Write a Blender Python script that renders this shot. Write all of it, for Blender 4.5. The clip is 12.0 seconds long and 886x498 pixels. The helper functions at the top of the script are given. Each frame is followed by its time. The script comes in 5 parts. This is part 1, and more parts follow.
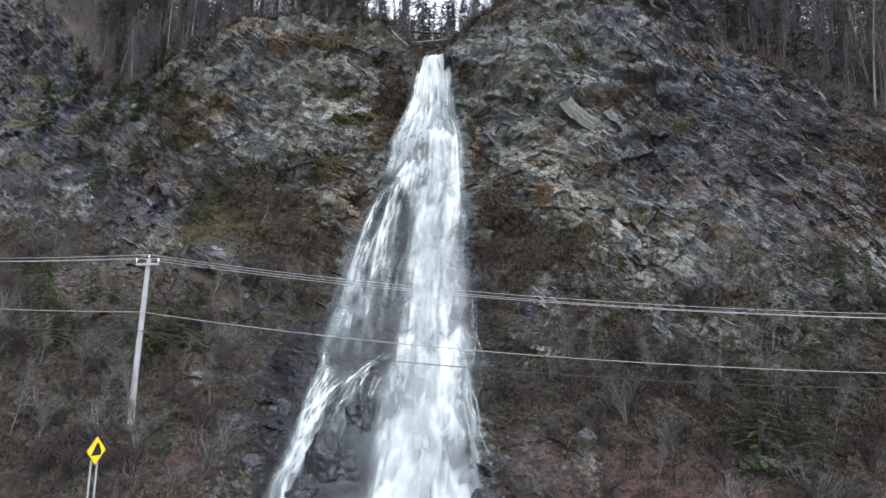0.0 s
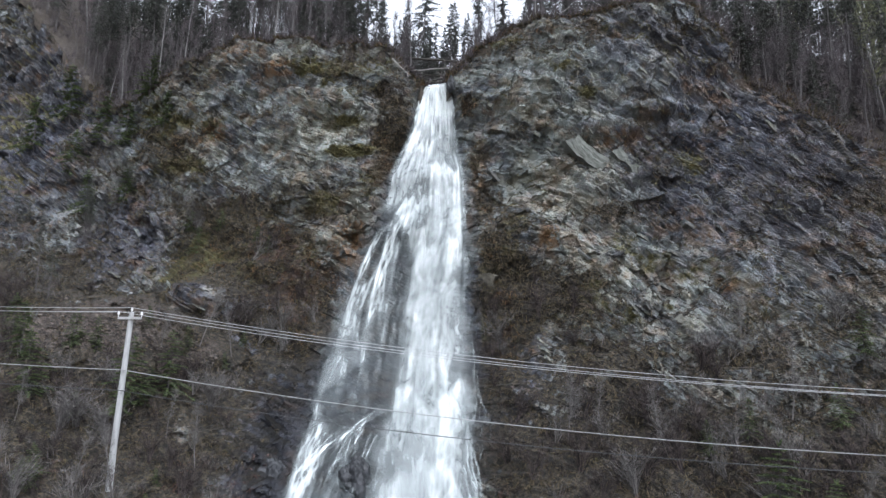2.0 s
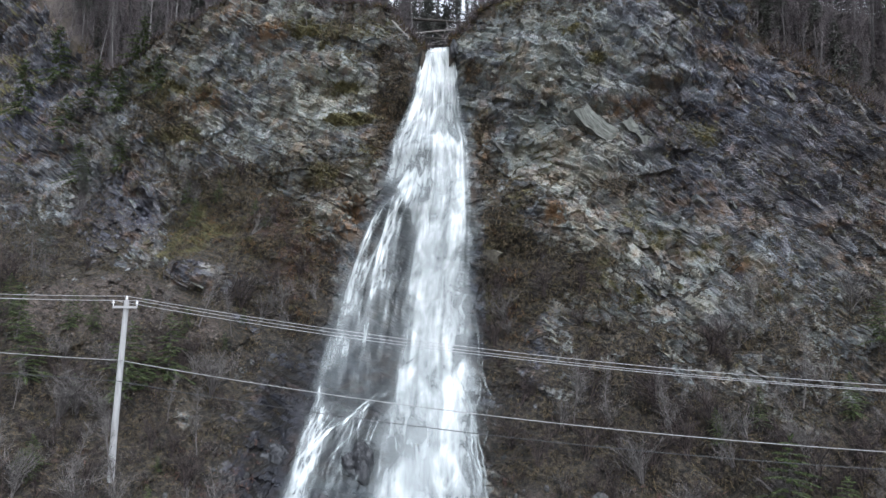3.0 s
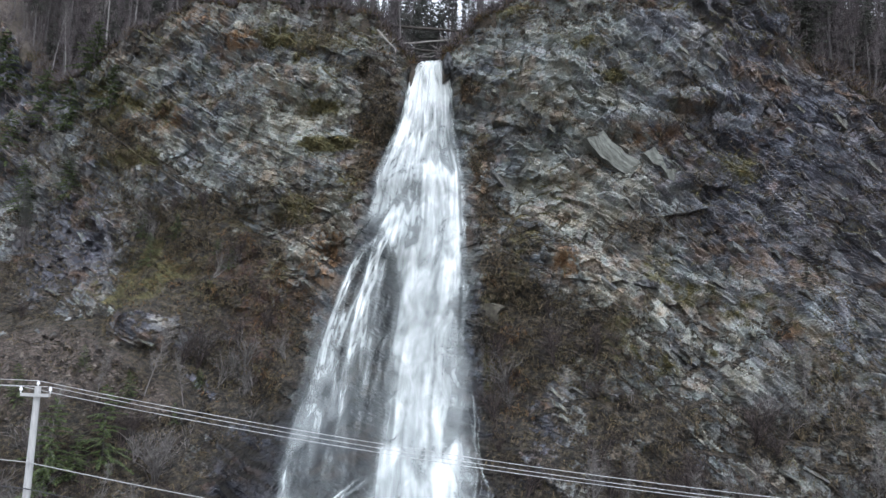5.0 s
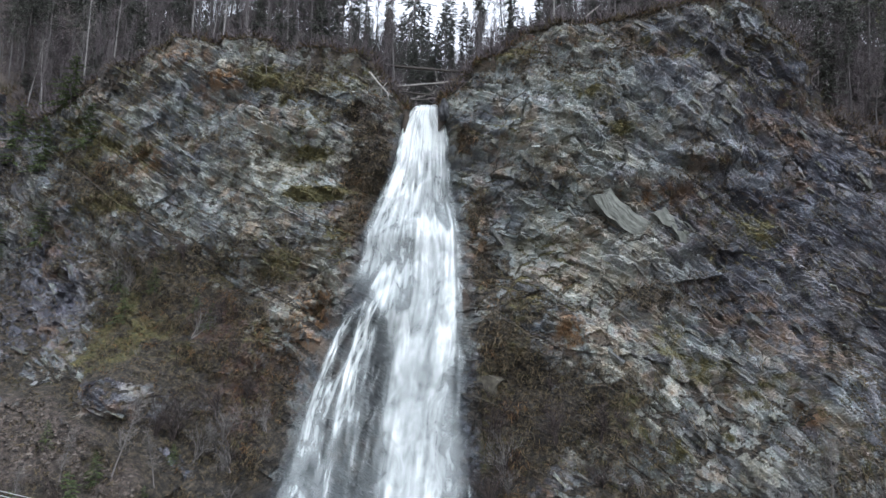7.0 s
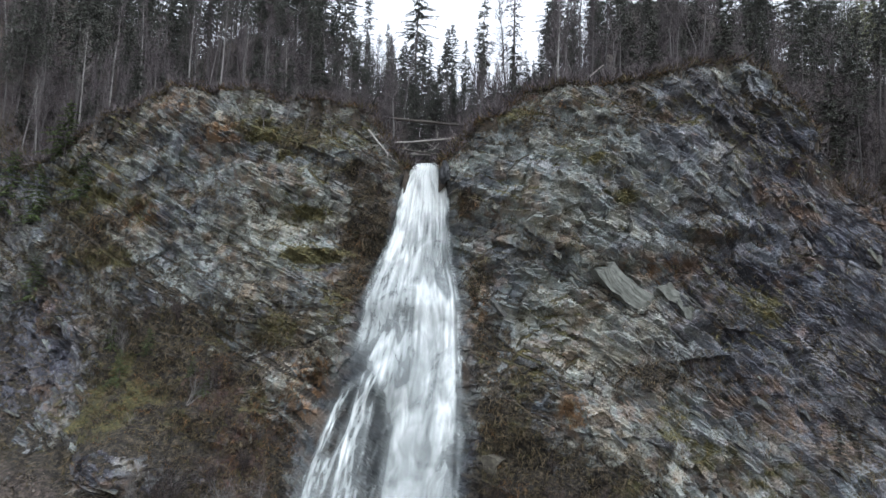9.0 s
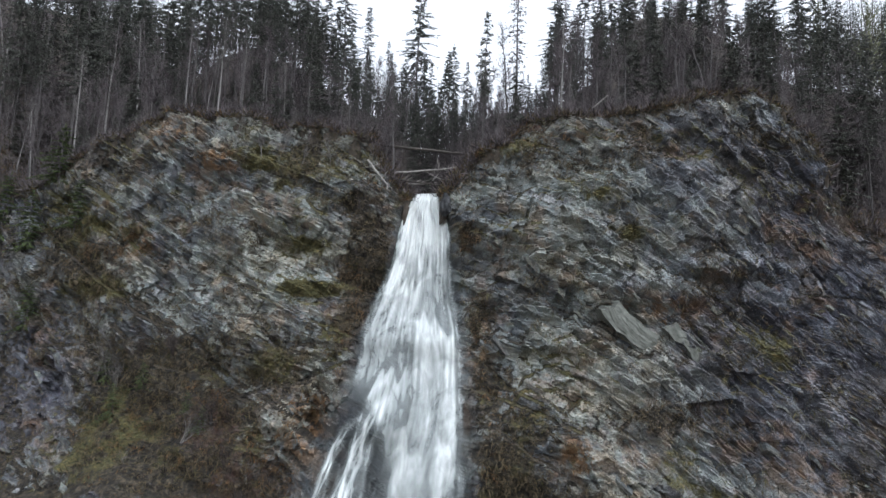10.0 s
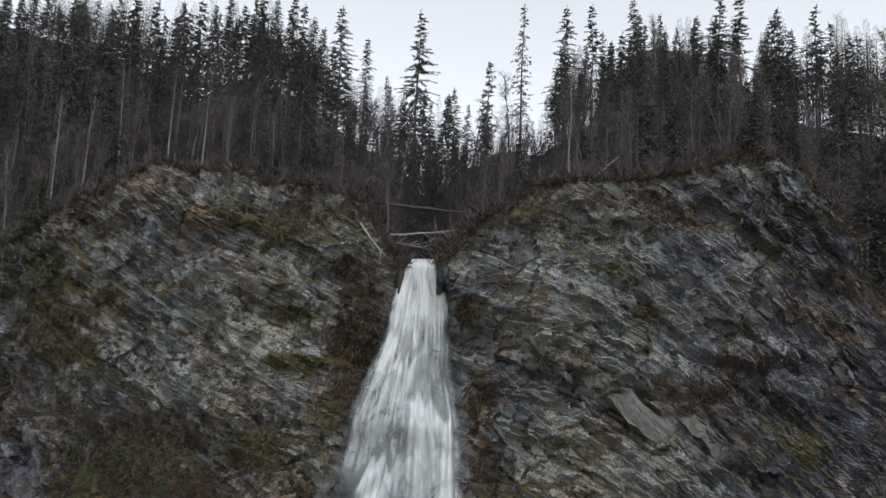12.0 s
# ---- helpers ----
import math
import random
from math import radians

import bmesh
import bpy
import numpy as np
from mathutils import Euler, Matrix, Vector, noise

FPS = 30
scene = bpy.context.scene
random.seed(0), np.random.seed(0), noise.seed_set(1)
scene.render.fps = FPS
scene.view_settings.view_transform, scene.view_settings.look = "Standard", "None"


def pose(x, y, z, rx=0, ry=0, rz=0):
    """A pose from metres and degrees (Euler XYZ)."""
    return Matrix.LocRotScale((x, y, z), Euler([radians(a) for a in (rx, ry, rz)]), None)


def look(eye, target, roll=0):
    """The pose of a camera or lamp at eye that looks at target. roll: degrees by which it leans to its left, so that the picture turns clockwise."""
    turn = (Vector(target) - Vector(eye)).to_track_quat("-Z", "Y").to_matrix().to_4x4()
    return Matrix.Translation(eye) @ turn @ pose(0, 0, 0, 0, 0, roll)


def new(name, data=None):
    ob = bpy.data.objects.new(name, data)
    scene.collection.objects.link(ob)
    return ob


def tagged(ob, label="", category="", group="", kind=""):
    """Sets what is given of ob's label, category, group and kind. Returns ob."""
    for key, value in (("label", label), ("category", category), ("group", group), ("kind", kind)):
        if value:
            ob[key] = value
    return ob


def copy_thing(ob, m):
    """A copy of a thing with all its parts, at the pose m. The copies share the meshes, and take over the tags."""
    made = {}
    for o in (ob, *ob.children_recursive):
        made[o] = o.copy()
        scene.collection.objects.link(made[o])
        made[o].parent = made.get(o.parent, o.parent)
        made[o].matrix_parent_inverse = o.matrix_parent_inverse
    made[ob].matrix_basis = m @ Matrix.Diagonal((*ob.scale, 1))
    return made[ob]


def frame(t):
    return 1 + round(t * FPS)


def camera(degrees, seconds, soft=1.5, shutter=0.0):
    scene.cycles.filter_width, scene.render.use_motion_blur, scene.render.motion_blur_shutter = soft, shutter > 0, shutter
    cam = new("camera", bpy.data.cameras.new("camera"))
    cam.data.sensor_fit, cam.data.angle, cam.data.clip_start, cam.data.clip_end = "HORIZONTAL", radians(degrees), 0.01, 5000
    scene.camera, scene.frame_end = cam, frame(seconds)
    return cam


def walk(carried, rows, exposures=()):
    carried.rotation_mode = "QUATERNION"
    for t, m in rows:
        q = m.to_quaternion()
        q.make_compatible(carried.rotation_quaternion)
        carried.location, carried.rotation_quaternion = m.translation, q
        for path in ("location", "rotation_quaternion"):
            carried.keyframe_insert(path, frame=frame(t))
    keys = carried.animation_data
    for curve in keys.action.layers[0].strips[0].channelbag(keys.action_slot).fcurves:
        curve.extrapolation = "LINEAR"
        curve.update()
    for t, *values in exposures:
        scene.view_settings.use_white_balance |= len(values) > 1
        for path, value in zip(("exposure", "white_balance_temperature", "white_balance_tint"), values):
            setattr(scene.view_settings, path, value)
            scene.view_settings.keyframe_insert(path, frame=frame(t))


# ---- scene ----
cam = camera(65.9, 12.0)
PATH = [
    (0, (-0.025, 0.079, 4.223), (-0.014, 2.04, 4.615), 0.6),
    (0.5, (-0.223, 1.091, 4.831), (-0.204, 3.052, 5.224), 0.8),
    (1, (-0.372, 1.478, 5.531), (-0.35, 3.438, 5.927), 1.1),
    (1.5, (-0.374, 1.571, 6.337), (-0.351, 3.531, 6.736), 1.3),
    (2, (-0.357, 1.519, 7.243), (-0.334, 3.48, 7.639), 1.3),
    (2.5, (-0.383, 1.455, 8.238), (-0.359, 3.417, 8.628), 1.4),
    (2.6, (-0.388, 1.534, 8.444), (-0.363, 3.495, 8.832), 1.5),
    (2.7, (-0.392, 1.691, 8.65), (-0.371, 3.675, 8.888), 1.1),
    (3, (-0.385, 2.363, 9.323), (-0.368, 4.347, 9.561), 1.1),
    (5, (-0.01, 8.177, 13.1), (0.013, 10.165, 13.322), 1.3),
    (5.5, (0.085, 9.517, 13.905), (0.115, 11.504, 14.133), 1.2),
    (6, (0.097, 10.152, 14.76), (0.127, 12.138, 14.99), 1.3),
    (6.5, (0.079, 10.339, 15.586), (0.112, 12.326, 15.819), 1.5),
    (7, (0.034, 10.4, 16.373), (0.067, 12.386, 16.61), 1.6),
    (9, (-0.017, 10.69, 20.401), (0.013, 12.678, 20.616), 1.9),
    (9.5, (-0.06, 10.946, 21.262), (-0.031, 12.934, 21.482), 2.0),
    (10, (-0.069, 11.322, 22.16), (-0.041, 13.31, 22.383), 2.1),
    (10.5, (-0.044, 11.83, 23.069), (-0.017, 13.817, 23.296), 2.2),
    (11, (-0.02, 12.385, 23.997), (0.006, 14.371, 24.228), 2.3),
    (11.5, (0.007, 12.982, 24.898), (0.032, 14.968, 25.133), 2.3),
    (12, (0.0, 13.616, 25.683), (0.025, 15.601, 25.929), 2.5),
]
EXPOSURES = [(0, 1.0, 5820, 10.5), (7, 1.02, 5800, 10), (9, 0.86, 5870, 9), (10.5, 0.57, 5900, 9), (12, 0.12, 6150, 10.5)]
walk(cam, [(t, look(eye, target, roll)) for t, eye, target, roll in PATH], EXPOSURES)

# ---- light ----

world = bpy.data.worlds.new("overcast_sky")
scene.world = world
world.use_nodes = True
wn, wl = world.node_tree.nodes, world.node_tree.links
wn.clear()
sky = wn.new("ShaderNodeTexSky")
sky.sky_type, sky.sun_disc = "NISHITA", False
sky.sun_elevation, sky.sun_rotation = radians(52), radians(150)
sky.air_density, sky.dust_density, sky.ozone_density = 1.0, 4.0, 1.0
pale = wn.new("ShaderNodeHueSaturation")
pale.inputs["Saturation"].default_value, pale.inputs["Value"].default_value = 0.1, 1.8
back = wn.new("ShaderNodeBackground")
back.inputs["Strength"].default_value = 0.15
wout = wn.new("ShaderNodeOutputWorld")
wl.new(sky.outputs[0], pale.inputs["Color"])
wl.new(pale.outputs[0], back.inputs["Color"])
wl.new(back.outputs[0], wout.inputs["Surface"])

sun = new("sun", bpy.data.lights.new("sun", "SUN"))
sun.data.energy, sun.data.angle, sun.data.color = 0.5, radians(60), (1.0, 0.98, 0.95)
sun.matrix_world = look((-20, -40, 90), (0, 40, 10))


# ---- number tools ----
def rnd(i, j=0, k=0):
    """A steady random number in 0..1 for whole numbers (arrays)."""
    h = np.sin(np.asarray(i) * 127.1 + np.asarray(j) * 311.7 + np.asarray(k) * 74.7) * 43758.5453
    return h - np.floor(h)


def vnoise(x, y, seed=0):
    """Smooth value noise in 0..1."""
    xi, yi = np.floor(x), np.floor(y)
    fx, fy = x - xi, y - yi
    fx, fy = fx * fx * (3 - 2 * fx), fy * fy * (3 - 2 * fy)
    a, b = rnd(xi, yi, seed), rnd(xi + 1, yi, seed)
    c, d = rnd(xi, yi + 1, seed), rnd(xi + 1, yi + 1, seed)
    return (a * (1 - fx) + b * fx) * (1 - fy) + (c * (1 - fx) + d * fx) * fy


def fbm(x, y, seed=0, octaves=4):
    total, amp, norm = 0, 1.0, 0
    for o in range(octaves):
        total = total + amp * vnoise(x * 2 ** o, y * 2 ** o, seed + 13 * o)
        norm += amp
        amp *= 0.5
    return total / norm


def step(a, b, x):
    t = np.clip((np.asarray(x, float) - a) / (b - a), 0, 1)
    return t * t * (3 - 2 * t)


def curve(pairs, x):
    xs, ys = zip(*pairs)
    return np.interp(x, xs, ys)


# ---- building tools ----
def mesh_from(name, verts, faces, material, smooth=False):
    me = bpy.data.meshes.new(name)
    if isinstance(faces, np.ndarray):
        n, k = faces.shape
        me.vertices.add(len(verts))
        me.vertices.foreach_set("co", np.asarray(verts, np.float32).ravel())
        me.loops.add(n * k)
        me.loops.foreach_set("vertex_index", faces.astype(np.int32).ravel())
        me.polygons.add(n)
        me.polygons.foreach_set("loop_start", np.arange(0, n * k, k, dtype=np.int32))
        me.polygons.foreach_set("loop_total", np.full(n, k, np.int32))
        me.update(calc_edges=True)
    else:
        me.from_pydata([tuple(v) for v in verts], [], faces)
    me.polygons.foreach_set("use_smooth", np.full(len(me.polygons), smooth))
    me.materials.append(material)
    return me


def attribute(me, name, values):
    a = me.attributes.new(name, "FLOAT", "POINT")
    a.data.foreach_set("value", np.asarray(values, np.float32).ravel())


def thing(name, label, category, group="", kind="", at=(0, 0, 0)):
    ob = new(name)
    ob.location = at
    ob.empty_display_size = 0.2
    return tagged(ob, label, category, group, kind)


def hang(name, me, parent, label=""):
    """Links a mesh as a part under a thing."""
    ob = new(name, me)
    ob.parent = parent
    return tagged(ob, label) if label else ob


def part(name, bm, material, parent, label=""):
    """Links a bmesh as one mesh part under a thing or a part."""
    me = bpy.data.meshes.new(name)
    bm.to_mesh(me)
    bm.free()
    me.materials.append(material)
    return hang(name, me, parent, label)


def grid_faces(rows, cols):
    i = np.arange(rows - 1)[:, None] * cols + np.arange(cols - 1)[None, :]
    return np.stack([i, i + 1, i + cols + 1, i + cols], -1).reshape(-1, 4)


class Soup:
    """Collects tubes and slips of many sides into one mesh."""

    def __init__(self):
        self.v, self.f = [], []

    def tube(self, points, radii, sides=5):
        points = [Vector(p) for p in points]
        base = len(self.v)
        for i, p in enumerate(points):
            d = (points[min(i + 1, len(points) - 1)] - points[max(i - 1, 0)]).normalized()
            side = d.orthogonal().normalized()
            other = d.cross(side)
            for k in range(sides):
                a = 2 * math.pi * k / sides
                self.v.append(p + (side * math.cos(a) + other * math.sin(a)) * radii[i])
        for i in range(len(points) - 1):
            for k in range(sides):
                a, b = base + i * sides + k, base + i * sides + (k + 1) % sides
                self.f.append((a, b, b + sides, a + sides))
        self.f.append(tuple(base + k for k in reversed(range(sides))))
        self.f.append(tuple(base + (len(points) - 1) * sides + k for k in range(sides)))

    def slip(self, a, b, width, up=None):
        """A narrow leaf from a to b, widest a third along."""
        a, b = Vector(a), Vector(b)
        d = b - a
        side = d.cross(up if up is not None else Vector((random.uniform(-1, 1), random.uniform(-1, 1), random.uniform(-1, 1))))
        if side.length < 1e-6:
            side = d.orthogonal()
        side = side.normalized() * width / 2
        n, m = len(self.v), a + d * 0.35
        self.v += [a, m + side, b, m - side]
        self.f.append((n, n + 1, n + 2, n + 3))

    def mesh(self, name, material):
        return mesh_from(name, self.v, self.f, material)


def slips_mesh(name, start, end, width, mat):
    """Many narrow leaves at once, from arrays of starts and ends."""
    d = end - start
    side = np.cross(d, np.random.normal(size=d.shape))
    side *= (np.asarray(width).reshape(-1, 1) / 2) / (np.linalg.norm(side, axis=1, keepdims=True) + 1e-9)
    mid = start + 0.35 * d
    v = np.stack([start, mid + side, end, mid - side], 1).reshape(-1, 3)
    return mesh_from(name, v, np.arange(len(v)).reshape(-1, 4), mat)


# ---- materials ----
def material(name):
    m = bpy.data.materials.new(name)
    m.use_nodes = True
    nt = m.node_tree
    return m, nt.nodes, nt.links, nt.nodes["Principled BSDF"]


def ramp(nodes, links, value, stops):
    r = nodes.new("ShaderNodeValToRGB")
    e = r.color_ramp.elements
    while len(e) < len(stops):
        e.new(0.5)
    for el, (at, col) in zip(e, stops):
        el.position, el.color = at, (*col, 1)
    links.new(value, r.inputs[0])
    return r.outputs[0]


def blend(nodes, links, factor, a, b):
    m = nodes.new("ShaderNodeMix")
    m.data_type = "RGBA"
    for sock, val in ((m.inputs[0], factor), (m.inputs[6], a), (m.inputs[7], b)):
        if isinstance(val, (int, float)):
            sock.default_value = val
        elif isinstance(val, tuple):
            sock.default_value = (*val, 1)
        else:
            links.new(val, sock)
    return m.outputs[2]


def calc(nodes, links, op, a, b=0.0, clamp=False):
    m = nodes.new("ShaderNodeMath")
    m.operation, m.use_clamp = op, clamp
    for sock, val in zip(m.inputs, (a, b)):
        if isinstance(val, (int, float)):
            sock.default_value = val
        else:
            links.new(val, sock)
    return m.outputs[0]


def noise_tex(nodes, links, scale, detail=5, rough=0.55, vector=None, distortion=0.0):
    n = nodes.new("ShaderNodeTexNoise")
    n.inputs["Scale"].default_value, n.inputs["Detail"].default_value = scale, detail
    n.inputs["Roughness"].default_value, n.inputs["Distortion"].default_value = rough, distortion
    if vector is not None:
        links.new(vector, n.inputs["Vector"])
    return n.outputs["Fac"]


def place(nodes, links, scale=(1, 1, 1), turn=(0, 0, 0)):
    c = nodes.new("ShaderNodeTexCoord")
    m = nodes.new("ShaderNodeMapping")
    m.vector_type = "TEXTURE" if turn != (0, 0, 0) else "POINT"
    m.inputs["Rotation"].default_value = [radians(a) for a in turn]
    m.inputs["Scale"].default_value = [1 / s for s in scale] if turn != (0, 0, 0) else scale
    links.new(c.outputs["Object"], m.inputs["Vector"])
    return m.outputs[0]


def bump(nodes, links, height, bsdf, strength, distance):
    b = nodes.new("ShaderNodeBump")
    b.inputs["Strength"].default_value, b.inputs["Distance"].default_value = strength, distance
    links.new(height, b.inputs["Height"])
    links.new(b.outputs[0], bsdf.inputs["Normal"])


def attr(nodes, name):
    a = nodes.new("ShaderNodeAttribute")
    a.attribute_name = name
    return a.outputs["Fac"]


DIP = 38.0


def rock_material(name, covered):
    m, n, l, b = material(name)
    b.inputs["Specular IOR Level"].default_value = 0.25
    here = place(n, l)

    def along(scale):
        """Coordinates along the beds, stretched."""
        if not covered:
            return place(n, l, scale, (0, DIP, 0))
        mp = n.new("ShaderNodeMapping")
        mp.inputs["Scale"].default_value = scale
        source = n.new("ShaderNodeAttribute")
        source.attribute_name = "beds"
        l.new(source.outputs["Vector"], mp.inputs["Vector"])
        return mp.outputs[0]

    streak = noise_tex(n, l, 1.0, 7, 0.6, along((0.6, 0.9, 2.2)), 0.3)
    broad = noise_tex(n, l, 0.16, 4, 0.5, here)
    grain = noise_tex(n, l, 5.5, 8, 0.7, here)
    leaf = noise_tex(n, l, 1.0, 6, 0.66, along((1.1, 1.4, 9.0)), 0.5)
    streak = calc(n, l, "ADD", calc(n, l, "MULTIPLY", streak, 0.55), calc(n, l, "MULTIPLY", leaf, 0.45))
    if covered:
        streak = calc(n, l, "ADD", calc(n, l, "MULTIPLY", streak, 0.62), calc(n, l, "MULTIPLY", attr(n, "tone"), 0.38))
    rock = ramp(n, l, streak, [(0.34, (0.03, 0.03, 0.034)), (0.44, (0.076, 0.077, 0.082)), (0.54, (0.124, 0.127, 0.124)), (0.68, (0.214, 0.216, 0.203))])
    hue = ramp(n, l, broad, [(0.40, (0.9, 0.98, 1.06)), (0.5, (0.99, 1.03, 0.99)), (0.60, (1.1, 1.05, 0.92))])
    tints = ramp(n, l, noise_tex(n, l, 0.75, 5, 0.6, here), [(0.36, (1.0, 0.93, 1.0)), (0.46, (0.88, 1.0, 1.0)), (0.54, (1.0, 1.0, 0.94)), (0.63, (1.12, 1.04, 0.84))])
    hue = blend(n, l, 0.5, hue, tints)
    mul = n.new("ShaderNodeMix")
    mul.data_type, mul.blend_type = "RGBA", "MULTIPLY"
    mul.inputs[0].default_value = 1.0
    l.new(rock, mul.inputs[6]), l.new(hue, mul.inputs[7])
    colour = mul.outputs[2]
    if covered:
        violet = n.new("ShaderNodeMix")
        violet.data_type, violet.blend_type = "RGBA", "MULTIPLY"
        l.new(attr(n, "violet"), violet.inputs[0]), l.new(colour, violet.inputs[6])
        violet.inputs[7].default_value = (0.94, 0.91, 1.05, 1)
        colour = violet.outputs[2]
    colour = blend(n, l, ramp(n, l, grain, [(0.33, (0.7, 0.7, 0.7)), (0.44, (0, 0, 0))]), colour, (0.022, 0.022, 0.024))
    # pale specks: lichen, and glints off the flakes put into the colour
    lichen_and_glints = ramp(n, l, noise_tex(n, l, 7.0, 7, 0.75, here), [(0.6, (0, 0, 0)), (0.645, (0.8, 0.8, 0.8))])
    colour = blend(n, l, lichen_and_glints, colour, (0.25, 0.26, 0.26))
    speck = ramp(n, l, noise_tex(n, l, 2.1, 8, 0.72, along((0.8, 1.2, 1.6))), [(0.56, (0, 0, 0)), (0.66, (0.55, 0.55, 0.55))])
    colour = blend(n, l, speck, colour, (0.12, 0.075, 0.035))
    if covered:
        rust = calc(n, l, "MULTIPLY", attr(n, "rust"), ramp(n, l, noise_tex(n, l, 1.4, 5, 0.6, here), [(0.42, (0, 0, 0)), (0.56, (1, 1, 1))]))
        colour = blend(n, l, rust, colour, (0.135, 0.078, 0.038))
        patch = noise_tex(n, l, 2.2, 7, 0.68, here)
        soil_here = calc(n, l, "SUBTRACT", calc(n, l, "ADD", attr(n, "soil"), patch), 0.82)
        soil_here = calc(n, l, "MULTIPLY", soil_here, 6.0, True)
        soil = ramp(n, l, noise_tex(n, l, 3.5, 8, 0.7, here), [(0.34, (0.003, 0.0026, 0.0026)), (0.48, (0.0135, 0.0112, 0.0085)), (0.64, (0.058, 0.046, 0.031))])
        colour = blend(n, l, soil_here, colour, soil)
        gravel = ramp(n, l, noise_tex(n, l, 3.4, 9, 0.78, here), [(0.35, (0.008, 0.0064, 0.0056)), (0.48, (0.026, 0.0205, 0.0172)), (0.62, (0.08, 0.063, 0.052))])
        gravel_here = calc(n, l, "MULTIPLY", calc(n, l, "SUBTRACT", calc(n, l, "ADD", attr(n, "gravel"), patch), 0.9), 5.0, True)
        colour = blend(n, l, gravel_here, colour, gravel)
        moss_here = calc(n, l, "SUBTRACT", calc(n, l, "ADD", attr(n, "moss"), noise_tex(n, l, 1.7, 7, 0.66, here)), 0.86)
        moss_here = calc(n, l, "MULTIPLY", moss_here, 5.0, True)
        moss = ramp(n, l, grain, [(0.35, (0.022, 0.023, 0.009)), (0.52, (0.05, 0.046, 0.018)), (0.66, (0.10, 0.072, 0.026))])
        colour = blend(n, l, moss_here, colour, moss)
        clay_here = calc(n, l, "MULTIPLY", calc(n, l, "SUBTRACT", calc(n, l, "ADD", attr(n, "clay"), patch), 0.95), 4.0, True)
        clay = ramp(n, l, noise_tex(n, l, 4.0, 8, 0.7, here), [(0.35, (0.022, 0.0125, 0.011)), (0.65, (0.078, 0.044, 0.036))])
        colour = blend(n, l, clay_here, colour, clay)
        wet = attr(n, "wet")
        dark = n.new("ShaderNodeMix")
        dark.data_type, dark.blend_type = "RGBA", "MULTIPLY"
        l.new(wet, dark.inputs[0]), l.new(colour, dark.inputs[6])
        dark.inputs[7].default_value = (0.2, 0.212, 0.24, 1)
        colour = dark.outputs[2]
        l.new(calc(n, l, "SUBTRACT", 0.85, calc(n, l, "MULTIPLY", wet, 0.3)), b.inputs["Roughness"])
    else:
        b.inputs["Roughness"].default_value = 0.8
        o = n.new("ShaderNodeObjectInfo")
        tone = ramp(n, l, o.outputs["Random"], [(0, (0.4, 0.4, 0.44)), (1, (0.95, 0.96, 0.92))])
        vary = n.new("ShaderNodeMix")
        vary.data_type, vary.blend_type = "RGBA", "MULTIPLY"
        vary.inputs[0].default_value = 1.0
        l.new(colour, vary.inputs[6]), l.new(tone, vary.inputs[7])
        colour = vary.outputs[2]
    fine = ramp(n, l, noise_tex(n, l, 13.0, 5, 0.75, here), [(0.36, (0.6, 0.6, 0.61)), (0.5, (0.98, 0.98, 0.98)), (0.62, (1.4, 1.4, 1.38))])
    crisp = n.new("ShaderNodeMix")
    crisp.data_type, crisp.blend_type = "RGBA", "MULTIPLY"
    crisp.inputs[0].default_value = 1.0
    l.new(colour, crisp.inputs[6]), l.new(fine, crisp.inputs[7])
    l.new(crisp.outputs[2], b.inputs["Base Color"])
    mixed = calc(n, l, "ADD", calc(n, l, "MULTIPLY", leaf, 0.9), calc(n, l, "MULTIPLY", grain, 0.7))
    bump(n, l, mixed, b, 1.0, 0.13)
    return m


def plain(name, dark, light, scale=6.0, rough=0.85, island=False, metal=0.0, stretch=(1, 1, 1), by_object=False):
    """A mottled material between two colours; island: each loose piece has its own tone."""
    m, n, l, b = material(name)
    v = noise_tex(n, l, scale, 6, 0.65, place(n, l, stretch))
    if island:
        g = n.new("ShaderNodeNewGeometry")
        v = calc(n, l, "ADD", calc(n, l, "MULTIPLY", g.outputs["Random Per Island"], 0.7), calc(n, l, "MULTIPLY", v, 0.3))
    if by_object:
        o = n.new("ShaderNodeObjectInfo")
        v = calc(n, l, "ADD", calc(n, l, "MULTIPLY", v, 0.6), calc(n, l, "MULTIPLY", o.outputs["Random"], 0.4))
    l.new(ramp(n, l, v, [(0.25, dark), (0.75, light)]), b.inputs["Base Color"])
    b.inputs["Roughness"].default_value, b.inputs["Metallic"].default_value = rough, metal
    b.inputs["Specular IOR Level"].default_value = 0.25
    bump(n, l, v, b, 0.4, 0.01)
    return m


